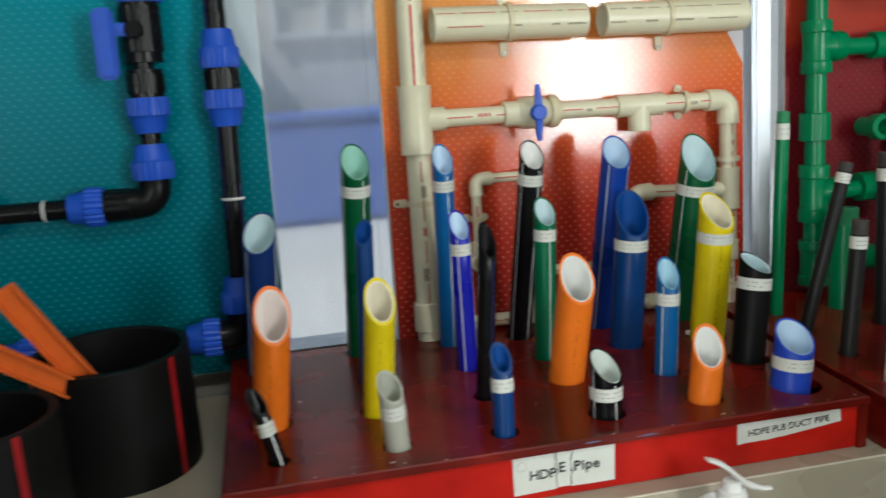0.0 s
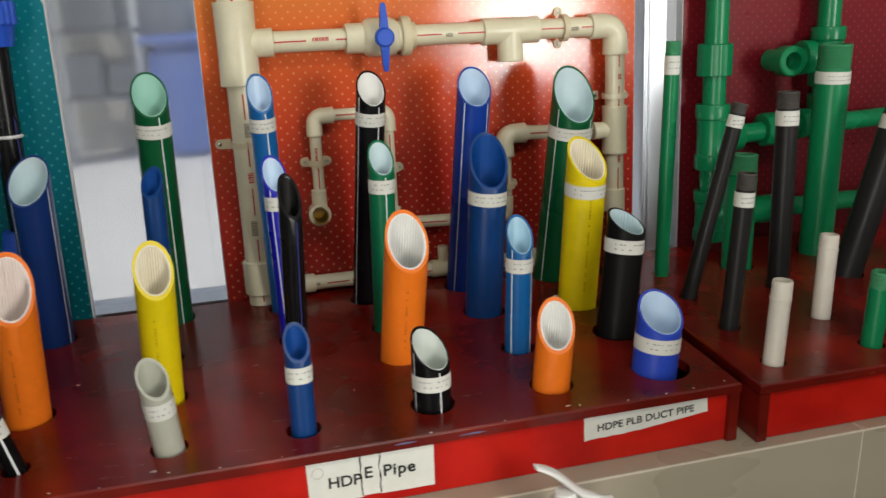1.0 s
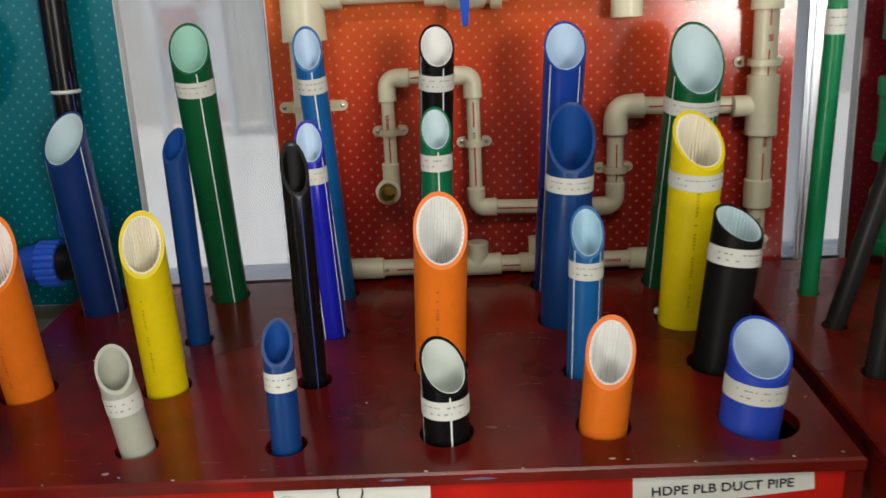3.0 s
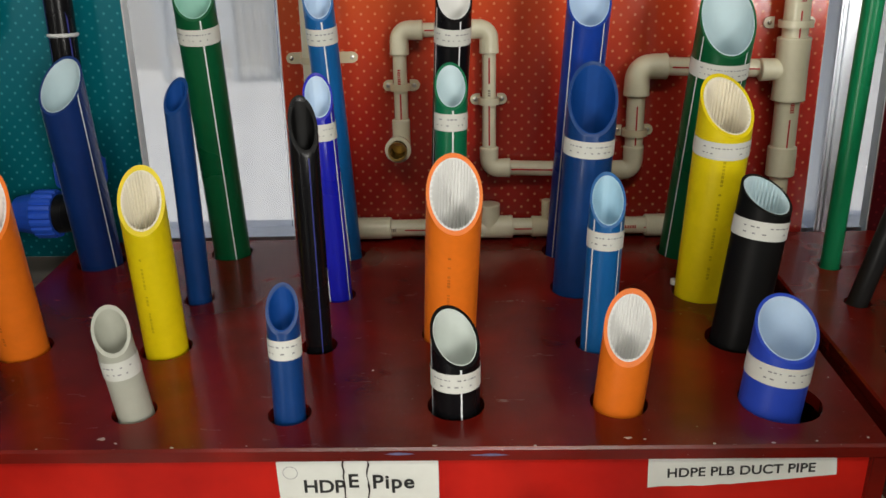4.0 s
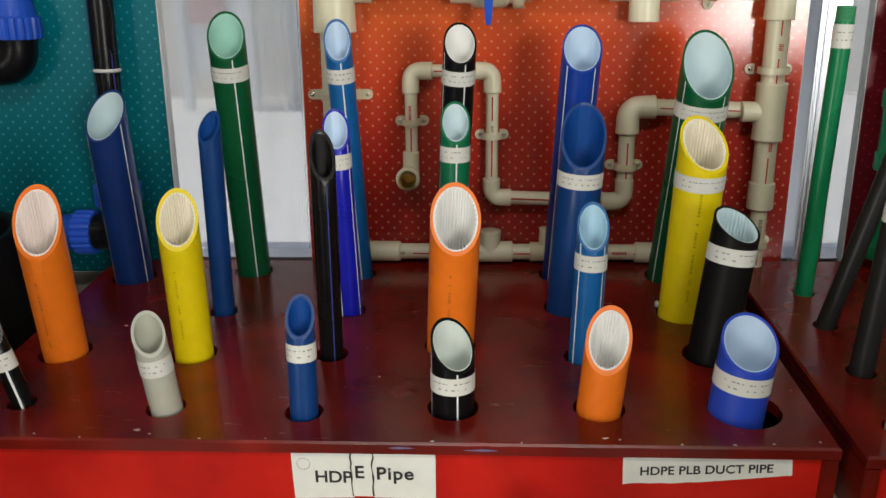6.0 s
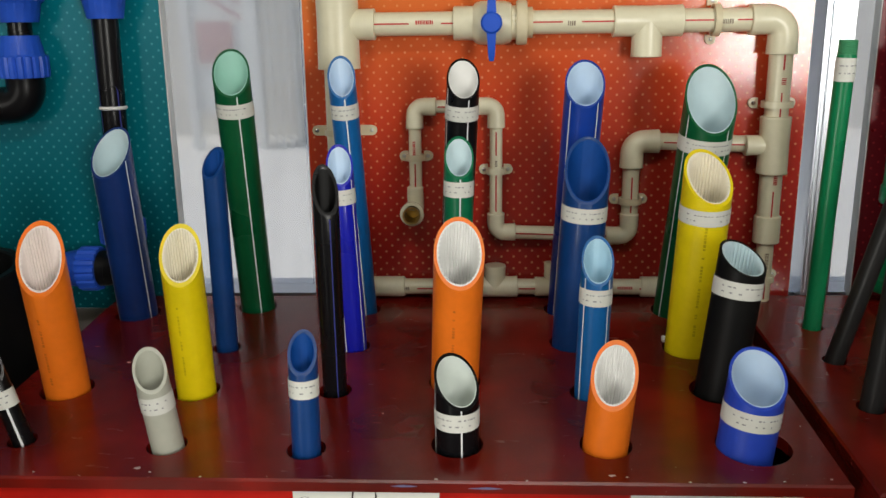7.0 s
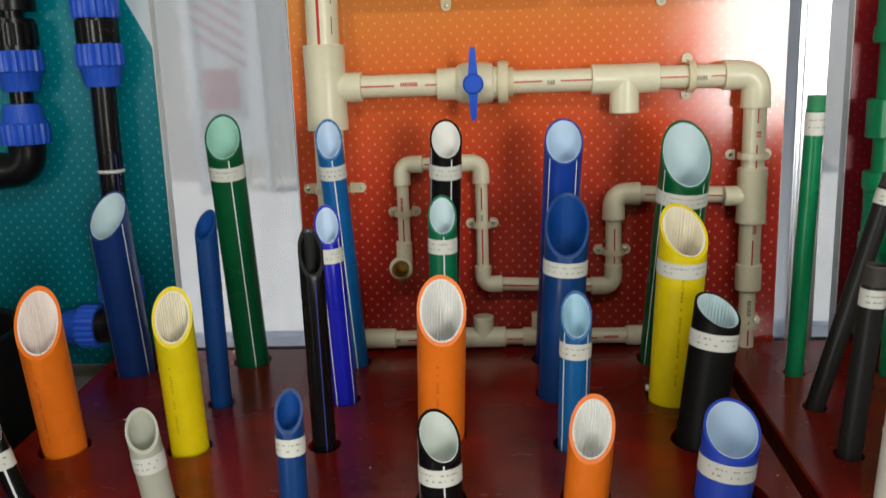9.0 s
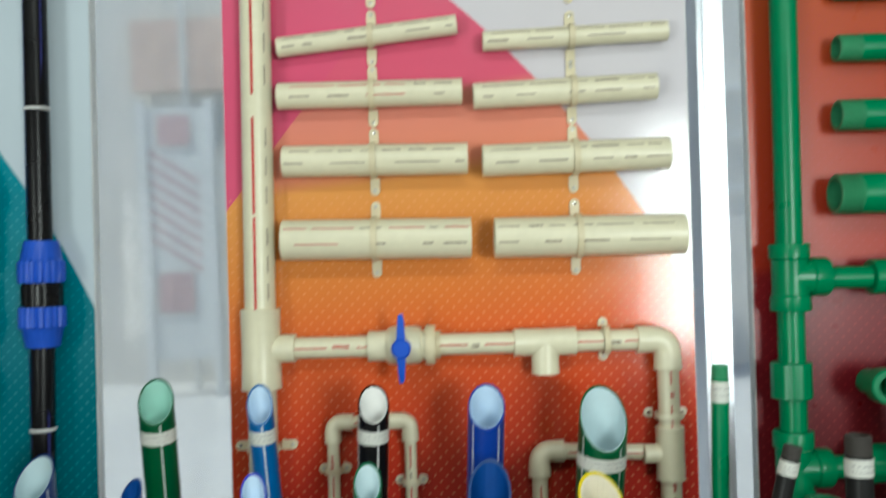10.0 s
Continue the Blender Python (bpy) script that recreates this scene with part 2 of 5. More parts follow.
def glass():
    """Window glass under a film of dust: mostly clear, a little of it pale and diffuse."""
    m, nt, b = nodes_of("dusty_window_glass")
    b.inputs["Base Color"].default_value = (0.95, 0.97, 0.98, 1)
    b.inputs["Transmission Weight"].default_value = 1.0
    b.inputs["IOR"].default_value = 1.2
    b.inputs["Roughness"].default_value = 0.1
    d = nt.nodes.new("ShaderNodeBsdfTranslucent")
    d.inputs[0].default_value = (0.74, 0.73, 0.69, 1)
    m2 = nt.nodes.new("ShaderNodeMixShader")
    streaks = noise_node(nt, 9, 5, 0.65, (1.6, 1, 0.25))
    nt.links.new(math_node(nt, 'MULTIPLY_ADD', streaks, 0.26, 0.02), m2.inputs[0])
    nt.links.new(b.outputs[0], m2.inputs[1])
    nt.links.new(d.outputs[0], m2.inputs[2])
    nt.links.new(m2.outputs[0], nt.nodes["Material Output"].inputs[0])
    return m


M_GLASS = glass()


def tile_mat():
    m, nt, b = nodes_of("beige_glazed_tile")
    f = noise_node(nt, 5, 2, 0.4, (1, 1, 2.5))
    nt.links.new(ramp(nt, f, [(0.25, (0.37, 0.33, 0.25)), (0.75, (0.43, 0.385, 0.3))]), b.inputs["Base Color"])
    nt.links.new(math_node(nt, 'MULTIPLY_ADD', f, 0.2, 0.2), b.inputs["Roughness"])
    return m


M_TILE = tile_mat()
M_CHIP = plain("chipped_paint", (0.5, 0.36, 0.32), 0.7, vary=0.2, scale=300)
M_SMEAR = plain("paint_smear", (0.12, 0.12, 0.22), 0.5, vary=0.3, scale=200)
M_GROUT = plain("pale_grout", (0.7, 0.65, 0.54), 0.8, vary=0.1)

# ---- mesh helpers ----


def finish(name, bm, material, parent=None, label="", smooth=True):
    """Links a bmesh as one mesh object."""
    bmesh.ops.remove_doubles(bm, verts=bm.verts, dist=1e-6)
    bmesh.ops.recalc_face_normals(bm, faces=bm.faces)
    me = bpy.data.meshes.new(name)
    bm.to_mesh(me)
    bm.free()
    me.materials.append(material)
    if smooth:
        for p in me.polygons:
            p.use_smooth = True
        me.set_sharp_from_angle(angle=radians(38))
    ob = new(name, me)
    if parent:
        ob.parent = parent
        ob.matrix_parent_inverse = parent.matrix_basis.inverted()
    if label:
        ob["label"] = label
    return ob


def part(name, bm, material, parent, label="", smooth=True):
    return finish(name, bm, material, parent, label, smooth)


def thing(name, m, label, category, group="", kind=""):
    e = new(name)
    e.empty_display_size = 0.03
    e.matrix_basis = m
    return tagged(e, label, category, group, kind)


def frame_of(axis):
    axis = Vector(axis).normalized()
    side = axis.orthogonal().normalized()
    if abs(axis.z) > 0.5:
        side = (Vector((1, 0, 0)) - axis * axis.x).normalized()
    else:
        side = axis.cross(Vector((0, 0, 1))).normalized()
    return axis, side, axis.cross(side)


def lathe(bm, start, axis, profile, segs=24, lobes=0, depth=0.0, closed=True):
    """Rings (distance along the axis, radius[, lobed]) joined by faces; capped at both ends when closed."""
    a, u, v = frame_of(axis)
    start = Vector(start)
    rings = []
    for p in profile:
        d, r = p[0], p[1]
        lobe = len(p) > 2 and p[2]
        ring = []
        for i in range(segs):
            th = 2 * math.pi * i / segs
            rr = r * (1 - depth * (0.5 + 0.5 * math.cos(lobes * th)) ** 3) if lobe else r
            ring.append(bm.verts.new(start + a * d + (u * math.cos(th) + v * math.sin(th)) * rr))
        rings.append(ring)
    for r0, r1 in zip(rings, rings[1:]):
        for i in range(segs):
            j = (i + 1) % segs
            bm.faces.new((r0[i], r0[j], r1[j], r1[i]))
    if closed:
        bm.faces.new(rings[0])
        bm.faces.new(rings[-1])
    return rings


def rod(bm, p0, p1, r, segs=24, bevel=0.0):
    p0, p1 = Vector(p0), Vector(p1)
    n = (p1 - p0).length
    prof = [(0, r), (n, r)] if not bevel else [(0, r - bevel), (bevel, r), (n - bevel, r), (n, r - bevel)]
    lathe(bm, p0, p1 - p0, prof, segs)


def hollow(bm, p0, p1, ro, ri, segs=28, depth=None):
    """An open-ended pipe with wall thickness."""
    p0, p1 = Vector(p0), Vector(p1)
    n = (p1 - p0).length
    lathe(bm, p0, p1 - p0, [(0, ri), (0, ro - 0.0006), (0.0006, ro), (n - 0.0006, ro), (n, ro - 0.0006), (n, ri), (0, ri)], segs, closed=False)


def bend(bm, corner, d0, d1, r, turn, segs=24, steps=8):
    """A quarter bend of radius turn from direction d0 (towards one end) to d1."""
    corner, d0, d1 = Vector(corner), Vector(d0).normalized(), Vector(d1).normalized()
    c = corner + (d0 + d1) * turn
    nrm = d0.cross(d1).normalized()
    rings = []
    for k in range(steps + 1):
        th = math.pi / 2 * k / steps
        out = -(d1 * math.cos(th) + d0 * math.sin(th))
        p = c + out * turn
        rings.append([bm.verts.new(p + (out * math.cos(2 * math.pi * i / segs) + nrm * math.sin(2 * math.pi * i / segs)) * r) for i in range(segs)])
    for r0, r1 in zip(rings, rings[1:]):
        for i in range(segs):
            j = (i + 1) % segs
            bm.faces.new((r0[i], r0[j], r1[j], r1[i]))
    bm.faces.new(rings[0])
    bm.faces.new(rings[-1])


def block(bm, x0, x1, y0, y1, z0, z1, bevel=0.0):
    r = bmesh.ops.create_cube(bm, size=1.0)
    vs = r["verts"]
    for v in vs:
        v.co = Vector(((x0 + x1) / 2 + v.co.x * (x1 - x0), (y0 + y1) / 2 + v.co.y * (y1 - y0), (z0 + z1) / 2 + v.co.z * (z1 - z0)))
    if bevel:
        es = {e for v in vs for e in v.link_edges}
        bmesh.ops.bevel(bm, geom=list(es), offset=bevel, segments=2, affect='EDGES')


def box_part(name, dims, material, parent=None, label="", bevel=0.0):
    bm = bmesh.new()
    block(bm, *dims, bevel)
    return finish(name, bm, material, parent, label, smooth=False)


def structure(name, dims, material, label, category, bevel=0.0):
    return tagged(box_part(name, dims, material, None, "", bevel), label, category, kind="structure")


def arc_strip(bm, base, r, a0, a1, z0, z1, segs=10, top=None):
    """A curved strip standing on a cylinder about a vertical axis at base; top(angle) may cut its upper edge."""
    lo, hi = [], []
    for i in range(segs + 1):
        th = a0 + (a1 - a0) * i / segs
        x, y = base[0] + r * math.sin(th), base[1] - r * math.cos(th)
        lo.append(bm.verts.new((x, y, z0)))
        hi.append(bm.verts.new((x, y, top(th) if top else z1)))
    for i in range(segs):
        bm.faces.new((lo[i], lo[i + 1], hi[i + 1], hi[i]))


# ---- the room and its window wall ----
FACE = 1.445          # front face of the display boards
TOP = 0.905           # top of the display boxes
LEDGE = 0.832         # tiled ledge under the boxes

structure("floor", (-2.75, 4.15, -2.75, 1.515, -0.1, 0.0), M_FLOOR, "grey tiled showroom floor", "floor")
structure("ceiling", (-2.75, 4.15, -2.75, 1.6, 2.9, 3.0), M_CEIL, "plain off-white painted ceiling", "ceiling")
structure("wall_east", (4.0, 4.15, -2.75, 1.6, 0.0, 2.9), M_WALL, "plain painted side wall", "wall")


bm = bmesh.new()
for x0, x1, z0, z1 in ((-2.75, -2.4, 0, 2.9), (-2.4, -1.3, 2.1, 2.9), (-1.3, 1.85, 0, 2.9), (1.85, 2.65, 0, 1.0), (1.85, 2.65, 2.4, 2.9), (2.65, 4.15, 0, 2.9)):
    block(bm, x0, x1, -2.75, -2.6, z0, z1)
tagged(finish("wall_south", bm, M_WALL, smooth=False), "plain painted wall with a bright doorway and window", "wall", kind="structure")
structure("wall_west", (-2.75, -2.6, -2.6, 1.6, 0.0, 2.9), M_WALL, "plain painted side wall", "wall")

# low unseen walls, added only to keep lamp light off both sides
structure("shade_wall_west", (-1.7, -0.24, 0.22, 0.32, 0.0, 1.25), M_WALL, "plain low wall added out of view to shade one side", "wall")
structure("shade_wall_east", (0.93, 2.6, 0.22, 0.32, 0.0, 1.19), M_WALL, "plain low wall added out of view to shade one side", "wall")

# window wall behind the boards
structure("wall_north", (-2.6, 4.0, 1.468, 1.515, 0.0, 0.88), M_WALL, "low wall under the glazing", "wall")
structure("wall_north_top", (-2.6, 4.0, 1.468, 1.6, 2.45, 2.9), M_WALL, "wall strip above the glazing", "wall")
sill = structure("window_sill", (-2.6, 4.0, 1.452, 1.515, 0.88, 0.9), M_ALU, "aluminium sill of the glazed partition", "sill")
for i, (a, b) in enumerate([(-2.6, -1.3), (-1.24, 0.235), (0.235, 0.9), (0.936, 2.2), (2.26, 4.0)]):
    win = thing("window_%d" % (i + 1), pose((a + b) / 2, 1.5, 0.9), "large fixed glass pane, dusty, in an aluminium frame", "window", "glazing", "structure")
    g = box_part("pane", (a, b, 1.497, 1.503, 0.9, 2.45), M_GLASS, win)
    g.visible_shadow = False
for i, (a, b, y0) in enumerate([(-1.3, -1.24, 1.475), (0.9, 0.936, 1.436), (2.2, 2.26, 1.475)]):
    bm = bmesh.new()
    block(bm, a, b, y0, 1.53, 0.9, 2.45, 0.002)
    block(bm, a + 0.006, b - 0.006, y0 - 0.004, y0, 0.9, 2.45, 0.001)
    tagged(finish("mullion_%d" % (i + 1), bm, M_ALU, smooth=False), "brushed aluminium window upright", "mullion", kind="structure")


# the glazed wall and all that hangs on it stand a little out of true to the boxes
LEAN = (pose(0.5017, 1.4392, 1.1992, -3.53, 0.36, 0.41) @ Matrix.Scale(1.0089, 4) @ pose(-0.5, -1.43, -1.2))


def lean(*names):
    """Sets things with these names, as built upright, at the lean of the glazed wall."""
    for o in list(scene.objects):
        if not o.parent and o.name.split(".")[0] in names:
            o.matrix_basis = LEAN @ o.matrix_basis


lean("window_1", "window_2", "window_3", "window_4", "window_5", "mullion_1", "mullion_2", "mullion_3")


def display_board(name, x0, x1, z0, z1, material, label):
    """A printed sheet on a backing with a pale cut edge."""
    t = thing(name, pose((x0 + x1) / 2, FACE, z0), label, "display board")
    box_part("backing", (x0, x1, FACE + 0.0015, FACE + 0.02, z0, z1), M_EDGE, t, "pale raw edge")
    box_part("printed_face", (x0 + 0.0012, x1 - 0.0012, FACE, FACE + 0.0015, z0 + 0.001, z1 - 0.001), material, t)
    return t


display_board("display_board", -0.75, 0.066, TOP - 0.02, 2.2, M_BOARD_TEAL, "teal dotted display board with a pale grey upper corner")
display_board("display_board", 0.248, 0.888, TOP - 0.02, 2.2, M_BOARD_RED, "glossy red to orange dotted display board with pipes")
display_board("display_board", 0.968, 1.75, TOP - 0.02, 2.2, M_BOARD_MAROON, "maroon dotted display board with green pipes")

lean("display_board")

# tiled ledge
LY = 0.956
ledge = thing("tiled_ledge", pose(0.5, 1.2, 0.0), "masonry ledge clad in beige glazed tiles", "ledge", kind="structure")
box_part("core", (-2.6, 4.0, LY + 0.0006, 1.466, 0.0, LEDGE - 0.0006), M_GROUT, ledge)
TILE = 0.6
edges = [0.946 + TILE * k for k in range(-6, 6)]
for a, b in zip(edges, edges[1:]):
    a, b = max(a, -2.6), min(b, 4.0)
    if b - a < 0.05:
        continue
    box_part("tile", (a + 0.001, b - 0.001, LY + 0.0022, 1.465, LEDGE - 0.009, LEDGE), M_TILE, ledge, bevel=0.0003)
    for z0, z1 in ((0.535, LEDGE - 0.0022), (0.235, 0.533), (0.003, 0.233)):
        box_part("tile", (a + 0.001, b - 0.001, LY, LY + 0.009, z0, z1), M_TILE, ledge, bevel=0.0003)

# ---- display boxes ----


def plate_with_holes(bm, xs, ys, holes, z0, z1, segs=40):
    """A plate cut into cells, each with one round hole (centre x, y, radius) or none."""
    for (i, j), hole in holes.items():
        x0, x1, y0, y1 = xs[i], xs[i + 1], ys[j], ys[j + 1]
        if hole is None:
            block_faces = [(x0, y0), (x1, y0), (x1, y1), (x0, y1)]
            bm.faces.new([bm.verts.new((x, y, z1)) for x, y in block_faces])
            continue
        cx, cy, r = hole
        outer, inner, deep = [], [], []
        angles = [2 * math.pi * k / segs for k in range(segs)]
        angles += [math.atan2(y - cy, x - cx) % (2 * math.pi) for x in (x0, x1) for y in (y0, y1)]
        for th in sorted(angles):
            c, s = math.cos(th), math.sin(th)
            tx = ((x1 - cx) / c) if c > 1e-9 else ((x0 - cx) / c) if c < -1e-9 else 1e9
            ty = ((y1 - cy) / s) if s > 1e-9 else ((y0 - cy) / s) if s < -1e-9 else 1e9
            k = min(tx, ty)
            outer.append(bm.verts.new((cx + c * k, cy + s * k, z1)))
            inner.append(bm.verts.new((cx + c * r, cy + s * r, z1)))
            deep.append(bm.verts.new((cx + c * r, cy + s * r, z0)))
        n = len(outer)
        for k in range(n):
            q = (k + 1) % n
            bm.faces.new((outer[k], outer[q], inner[q], inner[k]))
            bm.faces.new((inner[k], inner[q], deep[q], deep[k]))


def display_box(x0, x1, y0, y1, xs, ys, holes, label):
    t = thing("display_box", pose((x0 + x1) / 2, (y0 + y1) / 2, LEDGE), label, "display box", "display boxes")
    bm = bmesh.new()
    plate_with_holes(bm, xs, ys, holes, TOP - 0.012, TOP)
    # rounded nosing round the plate's edge
    b = 0.002
    loop = [((x0 + b, y0 + b), (x1 - b, y0 + b), (x1 - b, y1 - b), (x0 + b, y1 - b), TOP),
            ((x0, y0), (x1, y0), (x1, y1), (x0, y1), TOP - b),
            ((x0, y0), (x1, y0), (x1, y1), (x0, y1), TOP - 0.0115)]
    rows = [[bm.verts.new((*p, r[4])) for p in r[:4]] for r in loop]
    for r0, r1 in zip(rows, rows[1:]):
        for k in range(4):
            bm.faces.new((r0[k], r0[(k + 1) % 4], r1[(k + 1) % 4], r1[k]))
    part("top_plate", bm, M_MAROON, t, smooth=False)
    w = 0.014
    box_part("front_panel", (x0 + w, x1 - w, y0 + 0.006, y0 + 0.016, LEDGE + 0.001, TOP - 0.012), M_RED, t, "bright red painted front panel")
    box_part("end_panel", (x0 + 0.0005, x0 + w, y0 + 0.0008, y1, LEDGE, TOP - 0.012), M_MAROON, t, bevel=0.001)
    box_part("end_panel", (x1 - w, x1 - 0.0005, y0 + 0.0008, y1, LEDGE, TOP - 0.012), M_MAROON, t, bevel=0.001)
    box_part("back_panel", (x0 + w, x1 - w, y1 - 0.012, y1, LEDGE, TOP - 0.012), M_MAROON, t)
    # floor coloured near black, so the hollow's shade is in its colour
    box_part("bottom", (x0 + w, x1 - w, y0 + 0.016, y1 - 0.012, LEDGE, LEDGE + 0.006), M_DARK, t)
    return t


# ---- slant-cut sample pipes ----
SAMPLES = [
    # place x, y, radius, tip z, low z, turn of the cut, x and y at the top, outside, lining, wall, ribs, stripes, label, hole, words
    (0.1810, 1.0373, 0.0151, 1.0019, 0.9677, 21, 0.1757, 1.0329, M_MILK, M_MILK, 0.0026, 0, (), 1, 0.019, "milky translucent"),
    (0.3160, 1.0319, 0.0134, 1.0181, 0.9817, 4, 0.3172, 1.0390, M_MIDBLUE, M_INBLUE, 0.003, 0, (), 1, 0.0185, "short mid-blue"),
    (0.4569, 1.0433, 0.0206, 0.9888, 0.9481, 25, 0.4572, 1.0462, M_BLACK, M_L_PALE, 0.003, 0, (-70, 14, 100), 1, 0.0245, "short black white-lined"),
    (0.5952, 1.0442, 0.0211, 1.0024, 0.9508, -10, 0.6008, 1.0437, M_ORANGE, M_L_WHITE, 0.0040, 36, (), 0, 0.0245, "short orange rib-lined"),
    (0.7233, 1.0444, 0.0259, 0.9924, 0.9522, -4, 0.7298, 1.0479, M_VIOLET, M_L_BLUE, 0.0032, 0, (), 1, 0.034, "short violet-blue"),
    (0.0290, 1.1500, 0.0232, 1.0970, 1.0360, 9, 0.0455, 1.1120, M_ORANGE, M_L_PINK, 0.0040, 40, (), 0, 0.028, "orange rib-lined"),
    (0.1724, 1.1484, 0.0205, 1.0911, 1.0409, 9, 0.1822, 1.1232, M_YELLOW, M_L_CREAM, 0.0040, 36, (), 0, 0.025, "yellow rib-lined"),
    (0.3225, 1.1496, 0.0126, 1.1518, 1.1040, 21, 0.3298, 1.1307, M_BLACK, M_BLACKMATT, 0.003, 0, (), 2, 0.018, "thin black blue-striped"),
    (0.4494, 1.1717, 0.0256, 1.0882, 1.0320, 6, 0.4577, 1.1437, M_ORANGE, M_L_WHITE, 0.0040, 40, (), 0, 0.028, "tall orange rib-lined"),
    (0.5919, 1.1481, 0.0161, 1.0714, 1.0280, -0, 0.5957, 1.1495, M_SKY, M_L_SKY, 0.0026, 0, (-50, 44), 1, 0.021, "steel-blue white-striped"),
    (0.7264, 1.1545, 0.0242, 1.0600, 1.0322, 24, 0.7427, 1.1663, M_BLACKMATT, M_L_AQUA, 0.0034, 34, (), 1, 0.03, "matt black rib-lined"),
    (0.0219, 1.3645, 0.0244, 1.1546, 1.1069, -19, 0.0374, 1.3160, M_NAVY, M_L_AQUA, 0.0028, 0, (-52, 62), 0, 0.0285, "navy white-striped"),
    (0.1735, 1.2578, 0.0127, 1.1468, 1.1139, -19, 0.1819, 1.2515, M_MIDBLUE, M_INBLUE, 0.0028, 0, (), 0, 0.017, "thin mid-blue"),
    (0.3259, 1.2631, 0.0148, 1.1461, 1.1043, 11, 0.3216, 1.2594, M_BRIGHT, M_L_BLUE, 0.0026, 0, (-30, 60), 1, 0.019, "bright blue"),
    (0.4488, 1.2641, 0.0164, 1.1523, 1.1111, 5, 0.4543, 1.2649, M_GREEN, M_L_AQUA, 0.0026, 0, (8, 120), 1, 0.02, "emerald green"),
    (0.5864, 1.2741, 0.0252, 1.1474, 1.0810, -3, 0.5964, 1.2706, M_MIDBLUE, M_INBLUE, 0.0032, 0, (), 1, 0.0285, "thick mid-blue"),
    (0.7176, 1.2590, 0.0266, 1.1359, 1.0866, 16, 0.7223, 1.2437, M_YELLOW, M_L_CREAM, 0.0040, 38, (), 1, 0.03, "tall yellow rib-lined"),
    (0.1766, 1.3883, 0.0218, 1.2427, 1.1962, 10, 0.1857, 1.3374, M_DKGREEN, M_L_MINT, 0.0028, 0, (-62, 26), 1, 0.0255, "tall dark green white-striped"),
    (0.3222, 1.3775, 0.0161, 1.2347, 1.1920, 8, 0.3170, 1.3309, M_SKY, M_L_BLUE, 0.0026, 0, (14,), 1, 0.021, "tall steel-blue"),
    (0.4402, 1.3722, 0.0192, 1.2287, 1.1891, 7, 0.4581, 1.3308, M_BLACK, M_L_WHITE, 0.0028, 0, (-60, 24), 1, 0.024, "tall black white-lined"),
    (0.5855, 1.3797, 0.0229, 1.2235, 1.1798, -1, 0.5978, 1.3337, M_ROYAL, M_L_BLUE, 0.0028, 0, (-46, 40), 0, 0.028, "tall royal blue white-striped"),
    (0.7291, 1.3748, 0.0302, 1.2145, 1.1462, 4, 0.7433, 1.3402, M_DKGREEN, M_L_AQUA, 0.003, 0, (-60, 38), 1, 0.034, "tall thick dark green"),
    (0.036, 1.043, 0.0098, 1.000, 0.966, 30, 0.018, 1.045, M_BLACK, M_BLACK, 0.0022, 0, (24,), 1, 0.014, "thin leaning black white-striped"),
]
FOOT = LEDGE + 0.0065


